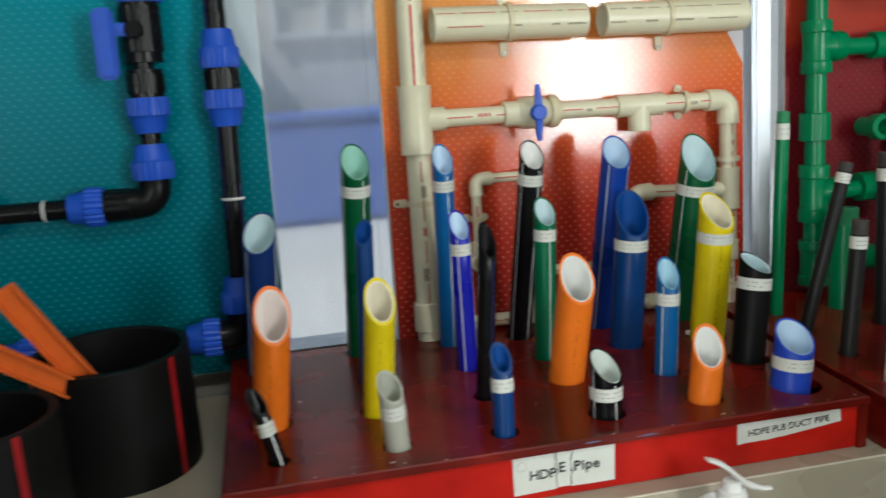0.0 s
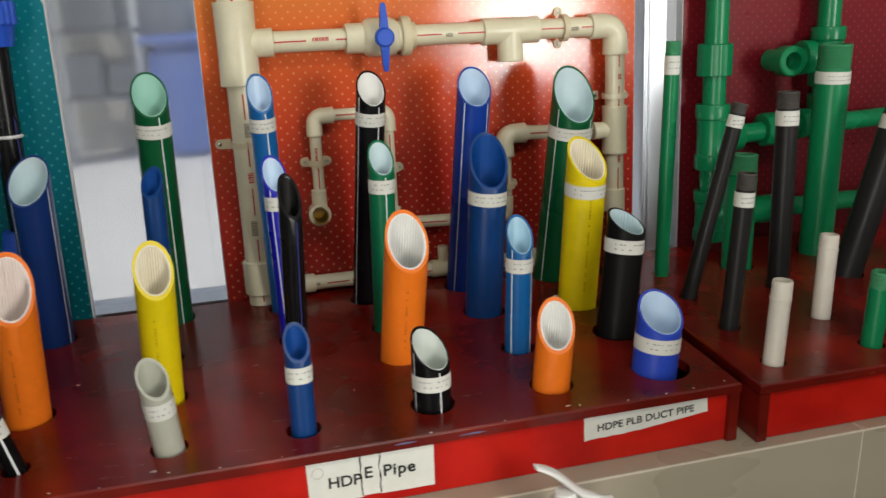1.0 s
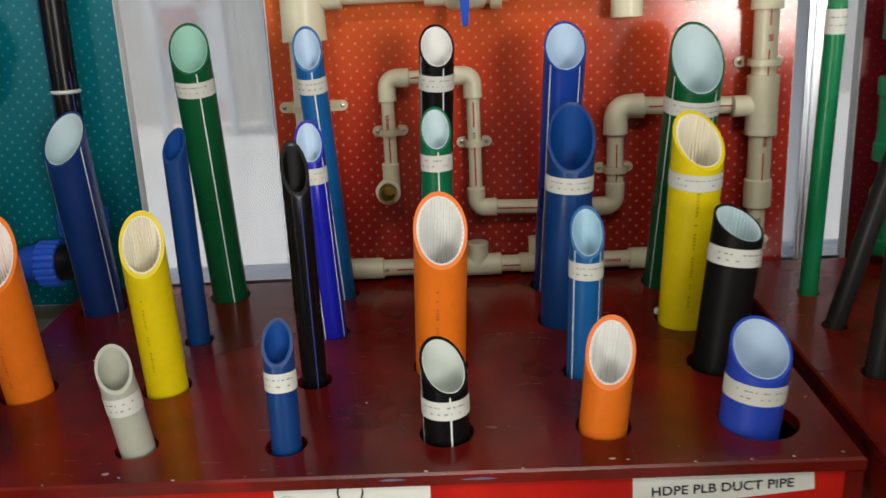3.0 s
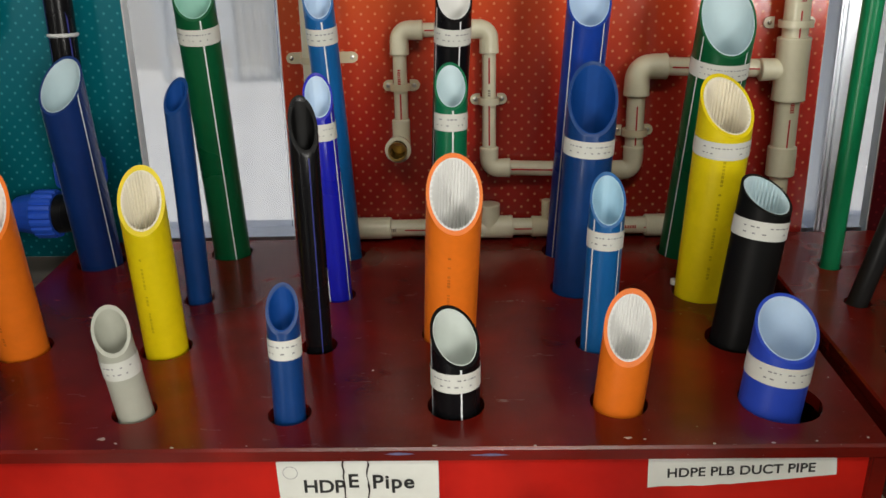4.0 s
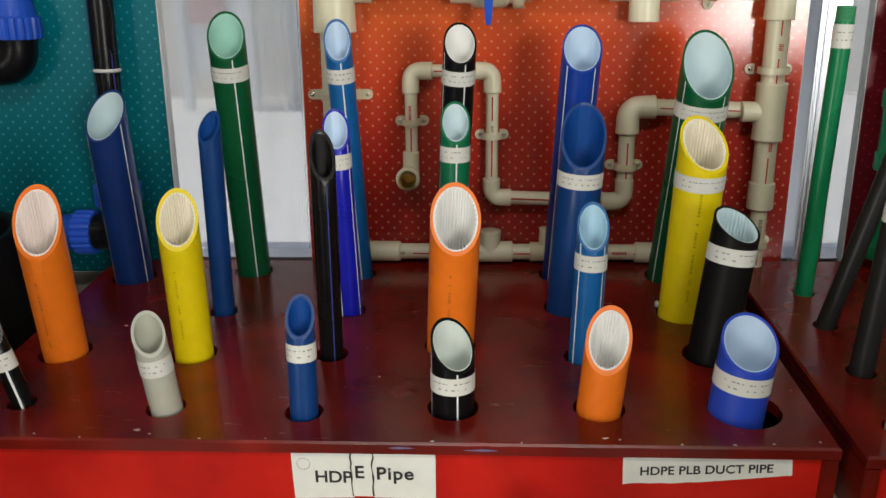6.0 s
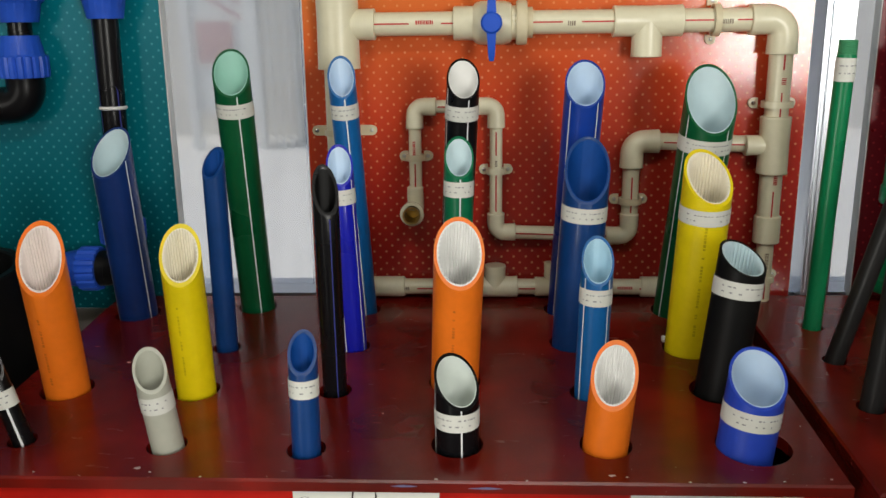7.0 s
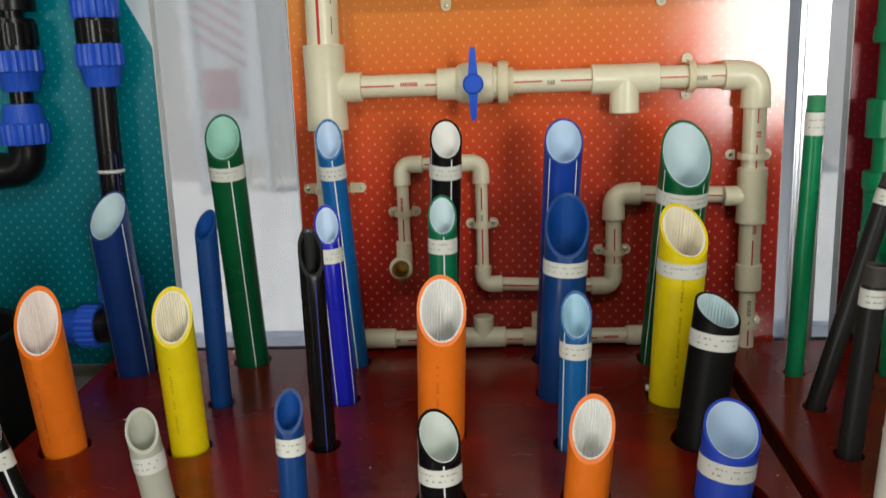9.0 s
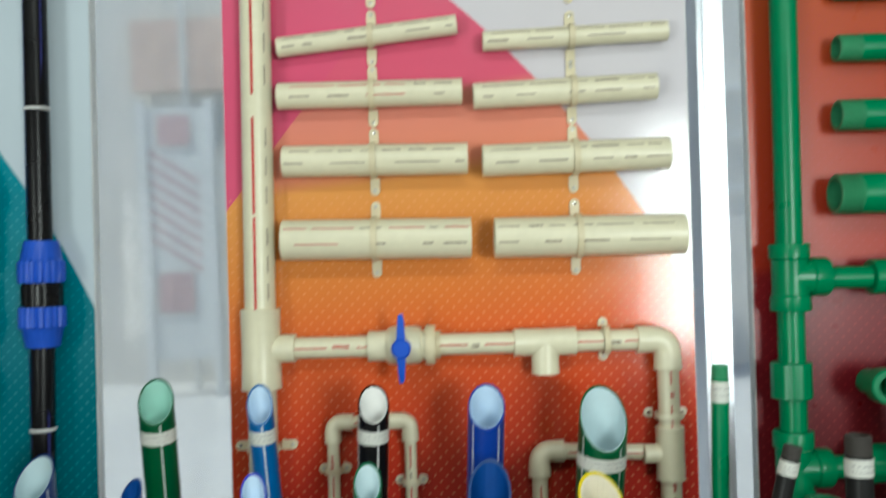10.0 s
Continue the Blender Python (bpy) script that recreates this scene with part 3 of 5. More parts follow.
def sample_pipe(x, y, r, tip, low, turn, xtop, ytop, outside, lining, wall, ribs, stripes, band, hole, words):
    """A pipe sample in its hole, cut at a slant: body, lining, printed stripes, paper label with rows of print."""
    zmid = (tip + low) / 2
    slope = Vector((xtop - x, ytop - y, zmid - TOP))
    foot = Vector((x, y, TOP)) - slope * ((TOP - FOOT) / slope.z)
    t = thing("sample_pipe", pose(*foot), words + " plastic pipe, cut at a slant", "pipe", "pipe samples")
    h = (zmid - FOOT) * slope.length / slope.z
    az = radians(turn)
    half = (tip - low) / 2 / r

    def top(th, rad):
        # tip lies at the back, turned by az towards the left
        return h - half * rad * math.cos(th - az)

    def ring(bm, rad, z, segs, flute=0.0):
        vs = []
        for k in range(segs):
            th = 2 * math.pi * k / segs
            rr = rad * (1 - flute * (0.5 + 0.5 * math.cos(ribs * th)) ** 3) if flute else rad
            vs.append(bm.verts.new((rr * math.sin(th), -rr * math.cos(th), top(th, rad) if z is None else z)))
        return vs

    def skin(bm, rings):
        for r0, r1 in zip(rings, rings[1:]):
            n = len(r0)
            for k in range(n):
                bm.faces.new((r0[k], r0[(k + 1) % n], r1[(k + 1) % n], r1[k]))

    def place(ob):
        ob.matrix_parent_inverse.identity()
        ob.matrix_basis = Matrix.Identity(4)
        return ob

    t.matrix_basis = Matrix.Translation(foot) @ Vector((0, 0, 1)).rotation_difference(slope).to_matrix().to_4x4()
    segs = 48
    seam = r - wall * 0.74
    bm = bmesh.new()
    skin(bm, [ring(bm, r, 0, segs), ring(bm, r, (low - FOOT) * 0.8, segs), ring(bm, r - 0.0, None, segs), ring(bm, seam, None, segs), ring(bm, seam, 0, segs)])
    body = place(part("body", bm, outside, t))
    bm = bmesh.new()
    lsegs = ribs * 6 if ribs else segs
    inner = r - wall
    flute = 0.085 if ribs else 0.0
    rim = ring(bm, seam - 0.00015, None, lsegs)
    skin(bm, [ring(bm, seam - 0.00015, 0.001, lsegs), rim, ring(bm, inner, None, lsegs, flute), ring(bm, inner, 0.001, lsegs, flute)])
    place(part("lining", bm, lining, t, "" if lining is outside else "pale inner lining"))
    for s in stripes:
        bm = bmesh.new()
        wd = 0.00075 / r if r > 0.012 else 0.11
        arc_strip(bm, (0, 0), r + 0.00025, radians(s) - wd, radians(s) + wd, 0.001, 1, 3, lambda th: top(th, r) - 0.0006)
        place(part("stripe", bm, M_STRIPE, t, "white stripe"))
    if band == 2:
        for s in (24,):
            bm = bmesh.new()
            arc_strip(bm, (0, 0), r + 0.00025, radians(s) - 0.05, radians(s) + 0.05, 0.001, 1, 3, lambda th: top(th, r) - 0.0006)
            place(part("stripe", bm, M_BLUESTRIPE, t, "thin blue stripe"))
    if band == 1:
        z1 = low - FOOT - 0.004
        z0 = z1 - 0.0175
        bm = bmesh.new()
        arc_strip(bm, (0, 0), r + 0.0006, -2.6, 2.6, z0, z1, 40)
        lab = place(part("paper_label", bm, M_PAPER, t, "white paper label with small print"))
        rnd = random.Random(int(x * 1000 + y * 100))
        for row, zc in enumerate((z1 - 0.0055, z1 - 0.0115)):
            a = -0.95
            while a < 0.95:
                w = rnd.uniform(0.0008, 0.0034) / r
                if rnd.random() < 0.8:
                    bm = bmesh.new()
                    arc_strip(bm, (0, 0), r + 0.00085, a, min(a + w, 1.0), zc - 0.00062, zc + 0.00062, 3)
                    o = part("print_bar", bm, M_INK, lab)
                    o.matrix_parent_inverse.identity()
                a += w + rnd.uniform(0.0008, 0.0022) / r * (3.0 if row else 1)
    if ribs and outside in (M_ORANGE, M_YELLOW):
        rnd = random.Random(int(x * 777))
        z = low - FOOT - 0.02
        while z > 0.095:
            n = rnd.uniform(0.0012, 0.0035)
            bm = bmesh.new()
            arc_strip(bm, (0, 0), r + 0.0003, -0.15, -0.05, z - n, z, 3)
            place(part("print_mark", bm, plain_dark(outside), t, "faint printed mark"))
            z -= n + rnd.choice((0.001, 0.0012, 0.0015, 0.008))
    return t


DARK_OF = {}


def plain_dark(m):
    if m not in DARK_OF:
        DARK_OF[m] = plain(m.name + "_print", (0.68, 0.15, 0.012) if m is M_ORANGE else (0.62, 0.48, 0.004), 0.5, vary=0.3, bumpy=0)
    return DARK_OF[m]


X0, X1, Y0, Y1 = -0.03, 0.797, 0.98, FACE - 0.016
col_edges = [X0 + 0.002, 0.106, 0.247, 0.386, 0.525, 0.66, X1 - 0.002]
row_edges = [Y0 + 0.002, 1.098, 1.210, 1.322, Y1 - 0.002]
cells = {}
for i in range(6):
    for j in range(4):
        cells[(i, j)] = None
for s in SAMPLES:
    for i in range(6):
        for j in range(4):
            if col_edges[i] <= s[0] < col_edges[i + 1] and row_edges[j] <= s[1] < row_edges[j + 1]:
                off = 0.007 if s[14] > 0.0335 and s[1] < 1.1 else 0.0
                cells[(i, j)] = (s[0] + off, s[1] - 0.001, s[14])
display_box(X0, X1, Y0, Y1, col_edges, row_edges, cells, "glossy maroon wooden display box with round holes and a red front")
for s in SAMPLES:
    sample_pipe(*s)

# chipped paint and a smear along the worn front edge
chip_rnd = random.Random(11)
box_top = [o for o in scene.objects if o.name == "display_box"][0]
for cx, cy, w in ((0.168, 0.996, 0.005), (0.182, 0.990, 0.002), (0.594, 0.992, 0.005), (0.607, 0.990, 0.002), (0.44, 0.9835, 0.0025), (0.07, 1.215, 0.004), (0.075, 0.988, 0.002), (0.74, 0.986, 0.002), (0.12, 0.983, 0.0016), (0.23, 0.9835, 0.002), (0.29, 0.985, 0.0013), (0.52, 0.983, 0.0018), (0.66, 0.9835, 0.0016), (0.706, 0.984, 0.0022), (0.781, 0.99, 0.002), (0.785, 1.08, 0.0016), (0.38, 1.10, 0.0014), (0.64, 1.19, 0.0013)):
    bm = bmesh.new()
    n = 9
    ring = []
    for k in range(n):
        q = 2 * math.pi * k / n
        rr = w * chip_rnd.uniform(0.35, 1.0)
        ring.append((cx + rr * math.cos(q), cy + rr * 0.6 * math.sin(q)))
    lo = [bm.verts.new((x, y, TOP + 0.00005)) for x, y in ring]
    mid = bm.verts.new((cx, cy, TOP + 0.0009))
    for k in range(n):
        bm.faces.new((lo[k], lo[(k + 1) % n], mid))
    part("paint_chip", bm, M_CHIP, box_top, "pale chipped paint", smooth=False)
for sx0, sx1, sz in ((0.468, 0.50, TOP - 0.0065), (0.40, 0.425, TOP - 0.005)):
    bm = bmesh.new()
    top_edge, low_edge = [], []
    for k in range(9):
        f = k / 8
        x = sx0 + (sx1 - sx0) * f
        hh = 0.0016 * math.sin(math.pi * f) * chip_rnd.uniform(0.5, 1)
        top_edge.append(bm.verts.new((x, Y0 - 0.0002, sz + hh)))
        low_edge.append(bm.verts.new((x, Y0 - 0.0002, sz - hh * 0.7)))
    for k in range(8):
        bm.faces.new((low_edge[k], low_edge[k + 1], top_edge[k + 1], top_edge[k]))
    part("paint_smear", bm, M_SMEAR, box_top, "blue-grey paint smear", smooth=False)

scrap = thing("paper_scrap", pose(0.694, 1.275, TOP), "small crumpled white paper scrap on the box top", "scrap")
bm = bmesh.new()
bmesh.ops.create_icosphere(bm, subdivisions=2, radius=0.0055)
for v in bm.verts:
    v.co *= chip_rnd.uniform(0.7, 1.15)
    v.co = Vector((0.694 + v.co.x, 1.275 + v.co.y, TOP + 0.004 + max(v.co.z * 0.8, -0.004)))
part("crumple", bm, M_PAPER, scrap, smooth=False)

# ---- second display box and its samples ----
BX0 = 0.813
bcols = [BX0 + 0.002, 0.93, 1.075, 1.22, 1.36, 1.55]
brows = [Y0 - 0.010, 1.07, 1.175, 1.285, Y1 - 0.002]
STRAIGHT = [
    # x, y, radius, top x, top y, top z, body, end piece height, end material, label height, words
    (0.880, 1.321, 0.0105, 0.885, 1.328, 1.246, M_PPR, 0.016, M_PPRTHREAD, 0.026, "long thin green"),
    (0.872, 1.227, 0.0105, 0.937, 1.236, 1.170, M_GREYPIPE, 0.014, M_GREYTHREAD, 0.016, "leaning dark grey threaded"),
    (0.868, 1.119, 0.0118, 0.880, 1.124, 1.105, M_GREYPIPE, 0.02, M_GREYTHREAD, 0.018, "short dark grey threaded"),
    (1.009, 1.220, 0.0148, 1.010, 1.237, 1.180, M_GREYPIPE, 0.022, M_GREYTHREAD, 0.02, "tall dark grey threaded"),
    (1.004, 1.317, 0.0225, 1.012, 1.333, 1.075, M_PPR, 0.03, M_PPRTHREAD, 0.0, "short green threaded"),
    (1.156, 1.334, 0.0245, 1.160, 1.342, 1.226, M_PPR, 0.036, M_PPRTHREAD, 0.018, "tall thick green threaded"),
    (1.135, 1.234, 0.0210, 1.200, 1.238, 1.160, M_GREYPIPE, 0.026, M_GREYTHREAD, 0.02, "thick leaning dark grey threaded"),
    (0.860, 1.015, 0.0118, 0.865, 1.018, 1.005, M_WHITEPVC, 0.022, M_WHITEPVC, 0.0, "short off-white"),
    (0.998, 1.112, 0.0120, 1.006, 1.122, 1.013, M_WHITEPVC, 0.02, M_WHITEPVC, 0.0, "off-white"),
    (0.999, 1.020, 0.0125, 1.003, 1.022, 0.997, M_PPR, 0.02, M_PPRTHREAD, 0.0, "short thick green"),
]
bcells = {(i, j): None for i in range(5) for j in range(4)}
for s in STRAIGHT:
    for i in range(5):
        for j in range(4):
            if bcols[i] <= s[0] < bcols[i + 1] and brows[j] <= s[1] < brows[j + 1]:
                bcells[(i, j)] = (s[0], s[1], s[2] + 0.003)
display_box(BX0, 1.56, Y0 - 0.012, Y1, bcols, brows, bcells, "maroon wooden display box with threaded pipe samples")


def straight_pipe(x, y, r, xt, yt, zt, body, endh, endmat, lab, words):
    """A square-cut sample with a threaded end and sometimes a paper label below the thread."""
    slope = Vector((xt - x, yt - y, zt - TOP))
    p0 = Vector((x, y, TOP)) - slope * ((TOP - FOOT) / slope.z)
    axis = slope.normalized()
    n = (Vector((xt, yt, zt)) - p0).length
    t = thing("threaded_pipe", pose(*p0), words + " plastic pipe sample in a display box", "pipe", "threaded pipe samples")
    bm = bmesh.new()
    lathe(bm, p0, axis, [(0, r * 0.8), (0, r), (n - endh, r)] + [(n - endh, r * 0.8), (0, r * 0.8)], 32, closed=False)
    part("body", bm, body, t)
    bm = bmesh.new()
    prof = [(n - endh, r * 0.8), (n - endh, r * 0.97)]
    threads = max(4, int(endh / 0.0022))
    for k in range(threads):
        d = n - endh + 0.001 + (endh - 0.002) * k / threads
        prof += [(d, r * 0.93), (d + 0.0011, r * 0.985)] if endmat is not M_WHITEPVC else [(d, r * 0.99)]
    prof += [(n, r * 0.92), (n, r * 0.74), (n - endh, r * 0.74)]
    lathe(bm, p0, axis, prof, 32, closed=False)
    part("threaded_end", bm, endmat, t, "worn thread")
    if lab:
        bm = bmesh.new()
        lathe(bm, p0, axis, [(n - endh - lab - 0.003, r + 0.0006), (n - endh - 0.003, r + 0.0006)], 32, closed=False)
        L = part("paper_label", bm, M_PAPER, t, "white paper label with small print")
        rnd = random.Random(int(x * 1000))
        for row in (0.32, 0.64):
            a0 = -0.9
            while a0 < 0.85:
                w = rnd.uniform(0.0012, 0.0045) / r
                c = p0 + axis * (n - endh - 0.003 - lab * row)
                bm = bmesh.new()
                arc_strip(bm, (c.x, c.y), r + 0.0011, a0, a0 + w, c.z - 0.0006, c.z + 0.0006, 3)
                part("print_bar", bm, M_INK, L)
                a0 += w + rnd.uniform(0.001, 0.003) / r
    if body is M_WHITEPVC:
        rnd = random.Random(int(x * 999))
        for k in range(14):
            bm = bmesh.new()
            c = p0 + axis * (n - 0.024 - 0.0032 * k)
            a0 = 0.2 + rnd.uniform(-0.03, 0.2)
            arc_strip(bm, (c.x, c.y), r + 0.0004, a0, a0 + rnd.uniform(0.08, 0.3 if k < 5 else 0.14), c.z - 0.0011, c.z + rnd.uniform(0.0, 0.001), 3)
            part("print_mark", bm, M_DARKPRINT, t, "dark printed mark")
        bm = bmesh.new()
        lathe(bm, p0, axis, [(n - endh - 0.001, r + 0.0001), (n - endh - 0.0006, r + 0.0007), (n - endh + 0.002, r + 0.0007), (n - endh + 0.0024, r)], 32, closed=False)
        part("raised_ring", bm, M_WHITEPVC, t)


for s in STRAIGHT:
    straight_pipe(*s)

# ---- plumbing fittings ----


def printed(p0, p1, r, runs, angle, half, material, parent):
    """Ink on the front of a pipe: runs (from, to) along it, at an angle round it."""
    ax = (p1 - p0).normalized()
    up = Vector((1, 0, 0)) if abs(ax.z) > 0.7 else Vector((0, 0, 1))
    bm = bmesh.new()
    for d0, d1 in runs:
        row = []
        for i in range(3):
            th = angle + (i - 1) * half / r
            off = (Vector((0, -1, 0)) * math.cos(th) + up * math.sin(th)) * (r + 0.0003)
            row.append((bm.verts.new(p0 + ax * d0 + off), bm.verts.new(p0 + ax * d1 + off)))
        for a, b in zip(row, row[1:]):
            bm.faces.new((a[0], b[0], b[1], a[1]))
    part("print_run", bm, material, parent, "printed marks")


def pipe_piece(p0, p1, r, parent, material, name="pipe", prints=0, seed=0):
    """A length of pipe; prints 1: red line and dark marks on its front, 2: red line in dashes, 3: long red runs beside a grey line."""
    bm = bmesh.new()
    rod(bm, p0, p1, r, 28)
    o = part(name, bm, material, parent)
    if not prints:
        return o
    rnd = random.Random(seed)
    p0, p1 = Vector(p0), Vector(p1)
    n = (p1 - p0).length
    if prints == 3:
        d = 0.004
        while d < n - 0.05:
            run = min(rnd.uniform(0.11, 0.16), n - 0.004 - d)
            printed(p0, p1, r, [(d, d + run)], -0.08, 0.0018, M_REDPRINT, o)
            for c in range(3):
                e = d + run * (0.1 + 0.3 * c)
                printed(p0, p1, r, [(e, e + run * 0.18)], 0.75, 0.0008, M_DARKPRINT, o)
            d += run + rnd.choice((0.005, 0.03))
        return o
    d, k = 0.006, 0
    while d < n - 0.014:
        if k % 2 == 0:
            run = min(rnd.uniform(0.025, 0.055), n - 0.006 - d)
            printed(p0, p1, r, [(d, d + run)], 0.0, 0.0009, M_REDPRINT, o)
        else:
            ticks, e = [], d
            for _ in range(rnd.randint(3, 9)):
                w = rnd.uniform(0.0011, 0.0022)
                if e + w > n - 0.005:
                    break
                ticks.append((e, e + w))
                e += w + rnd.uniform(0.0006, 0.0011)
            run = e - d
            if ticks:
                printed(p0, p1, r, ticks, rnd.choice((0.0, 0.1, -0.12)), rnd.uniform(0.16, 0.24) * r, M_REDPRINT if prints == 2 or rnd.random() < 0.7 else M_DARKPRINT, o)
        d += run + rnd.uniform(0.004, 0.01)
        k += 1
    return o


def socket(bm, p, d, r, length, collar=0.0):
    """A socket of a fitting from p along d, open at its mouth with a rounded lip."""
    b = min(0.0015, length * 0.2)
    prof = [(0, r * 0.98), (length - b * 2, r * 0.98 + collar), (length - b, r + collar), (length - b * 0.3, r + collar - b * 0.3), (length, r + collar - b), (length, r * 0.72)]
    lathe(bm, p, d, prof, 28)


def elbow(corner, d0, d1, r, arm, parent, material, label=""):
    bm = bmesh.new()
    turn = r * 1.02
    bend(bm, corner, d0, d1, r * 0.97, turn, 28)
    c = Vector(corner)
    for d in (d0, d1):
        v = Vector(d).normalized()
        socket(bm, c + v * turn * 0.98, v, r, max(arm - turn, 0.004), r * 0.03)
    return part("elbow", bm, material, parent, label)


def tee(centre, axis, branch, r, half, arm, parent, material, rb=None, half2=None):
    bm = bmesh.new()
    c, a, b = Vector(centre), Vector(axis).normalized(), Vector(branch).normalized()
    socket(bm, c, a, r, half, r * 0.03)
    socket(bm, c, -a, r, half2 or half, r * 0.03)
    socket(bm, c, b, rb or r, arm, r * 0.03)
    if material is M_PPR:
        for d, n, rr in ((a, half, r), (-a, half2 or half, r), (b, arm, rb or r)):
            w = n * 0.42
            lathe(bm, c + d * (n - w), d, [(-0.003, rr * 0.98), (0, rr * 1.1), (w - 0.002, rr * 1.12), (w + 0.0005, rr * 1.06), (w + 0.0005, rr * 0.8)], 28)
    return part("tee", bm, material, parent)


def coupling(centre, axis, r, half, parent, material, ribs=0, name="coupling"):
    bm = bmesh.new()
    a = Vector(axis).normalized()
    c = Vector(centre)
    b = 0.0015
    lathe(bm, c - a * half, a, [(0, r * 0.8), (0, r - b, ribs > 0), (b, r, ribs > 0), (2 * half - b, r, ribs > 0), (2 * half, r - b, ribs > 0), (2 * half, r * 0.8)], 48 if ribs else 28, ribs, 0.05 if ribs else 0)
    return part(name, bm, material, parent)


def clip(centre, axis, r, reach, parent, material, name="clip"):
    """A saddle clip over a pipe on the board, with two eared lugs and screws."""
    bm = bmesh.new()
    c, a = Vector(centre), Vector(axis).normalized()
    side = Vector((0, 0, 1)) if abs(a.x) > 0.7 else Vector((1, 0, 0))
    lathe(bm, c - a * 0.004, a, [(0, r), (0, r + 0.0028), (0.008, r + 0.0028), (0.008, r)], 28, closed=False)
    for s in (-1, 1):
        p0 = Vector((c.x, FACE - 0.004, c.z)) + side * s * (r + 0.001)
        n = max(reach - r, 0.012)
        w = 0.0065
        ring0, ring1 = [], []
        pts = [(0, -w), (n - w, -w)] + [(n - w + w * math.sin(t), -w * math.cos(t)) for t in (0.5, 1.0, 1.57, 2.1, 2.6)] + [(n - w, w), (0, w)]
        for u, v in pts:
            q = p0 + side * s * u + a * v
            ring0.append(bm.verts.new(q))
            ring1.append(bm.verts.new(q + Vector((0, 0.004, 0))))
        bm.faces.new(ring0)
        bm.faces.new(ring1)
        for i in range(len(pts)):
            j = (i + 1) % len(pts)
            bm.faces.new((ring0[i], ring0[j], ring1[j], ring1[i]))
    o = part(name, bm, material, parent)
    for s in (-1, 1):
        n = max(reach - r, 0.012)
        q = Vector((c.x, FACE - 0.004, c.z)) + side * s * (r + 0.001 + n - 0.0065)
        bm = bmesh.new()
        lathe(bm, q, (0, -1, 0), [(0, 0.0027), (0.0008, 0.0027), (0.0014, 0.0016)], 14)
        part("screw", bm, M_STEEL, o, "steel screw head")
    return o


PX, NX, PZ, NZ, NY = (1, 0, 0), (-1, 0, 0), (0, 0, 1), (0, 0, -1), (0, -1, 0)

# ---- cream pipework on the red board ----
run = thing("cpvc_pipework", pose(0.55, FACE, 0.92), "cream plastic pipework with red print, clipped to the red board", "pipework")
AY = 1.421
R1, R2, R3 = 0.0207, 0.0143, 0.0081
VX, VXR, HZ = 0.298, 0.843, 1.265
pipe_piece((VX, AY, 1.315), (0.303, AY, 2.15), R1, run, M_CPVC, prints=3, seed=3)
pipe_piece((VX, AY, TOP + 0.001), (VX, AY, 1.215), R1 * 0.93, run, M_CPVC, prints=1, seed=4)
coupling((VX, AY, 0.945), PZ, 0.0235, 0.024, run, M_CPVC)
tee((VX, AY, HZ), PZ, PX, 0.0262, 0.054, 0.047, run, M_CPVC, rb=0.0185)
pipe_piece((VX + 0.04, AY, HZ), (0.45, AY, HZ), R2, run, M_CPVC, prints=2, seed=5)
pipe_piece((0.53, AY, HZ), (0.645, AY, HZ), R2, run, M_CPVC, prints=1, seed=9)
tee((0.679, AY, HZ), PX, NZ, 0.0185, 0.042, 0.043, run, M_CPVC, half2=0.042)
pipe_piece((0.715, AY, HZ), (0.81, AY, HZ), R2, run, M_CPVC, prints=1, seed=7)
elbow((VXR, AY, HZ), NX, NZ, 0.0183, 0.042, run, M_CPVC)
clip((0.761, AY, HZ), PX, 0.0165, 0.028, run, M_CLIP)
pipe_piece((VXR, AY, 1.14), (VXR, AY, 1.235), R2, run, M_CPVC, prints=1, seed=8)
clip((VXR, AY, 1.163), PZ, 0.0165, 0.026, run, M_CPVC)
tee((VXR, AY, 1.112), PZ, NX, 0.0186, 0.036, 0.036, run, M_CPVC, rb=0.0125)
pipe_piece((VXR, AY, 1.01), (VXR, AY, 1.08), 0.0138, run, M_CPVC, prints=2, seed=12)
coupling((VXR, AY, 1.004), PZ, 0.0165, 0.018, run, M_CPVC)
pipe_piece((VXR, AY, TOP + 0.001), (VXR, AY, 0.99), 0.0105, run, M_CPVC, prints=1, seed=13)
clip((VXR, AY, 0.938), PZ, 0.0115, 0.022, run, M_CPVC)
clip((VX, 1.424, 1.132), PZ, 0.0198, 0.0415, run, M_CLIP, "saddle")
# small loop
LYY = 1.427
ZT, ZB = 1.163, 0.999
elbow((0.391, LYY, ZT), PX, NZ, 0.0112, 0.028, run, M_CPVC)
pipe_piece((0.415, LYY, ZT), (0.472, LYY, ZT), R3, run, M_CPVC, prints=2, seed=20)
elbow((0.495, LYY, ZT), NX, NZ, 0.0112, 0.028, run, M_CPVC)
pipe_piece((0.391, LYY, 1.055), (0.391, LYY, 1.137), R3, run, M_CPVC, prints=2, seed=21)
clip((0.391, LYY, 1.098), PZ, R3 + 0.001, 0.021, run, M_CLIP)
pipe_piece((0.495, LYY, 1.022), (0.495, LYY, 1.137), R3, run, M_CPVC, prints=1, seed=22)
clip((0.495, LYY, 1.08), PZ, R3 + 0.001, 0.021, run, M_CPVC)
elbow((0.495, LYY, ZB), PZ, PX, 0.0112, 0.026, run, M_CPVC)
pipe_piece((0.515, LYY, ZB), (0.645, LYY, ZB - 0.004), R3 * 1.1, run, M_CPVC, prints=1, seed=23)
elbow((0.668, LYY, ZB - 0.005), NX, PZ, 0.0118, 0.03, run, M_CPVC)
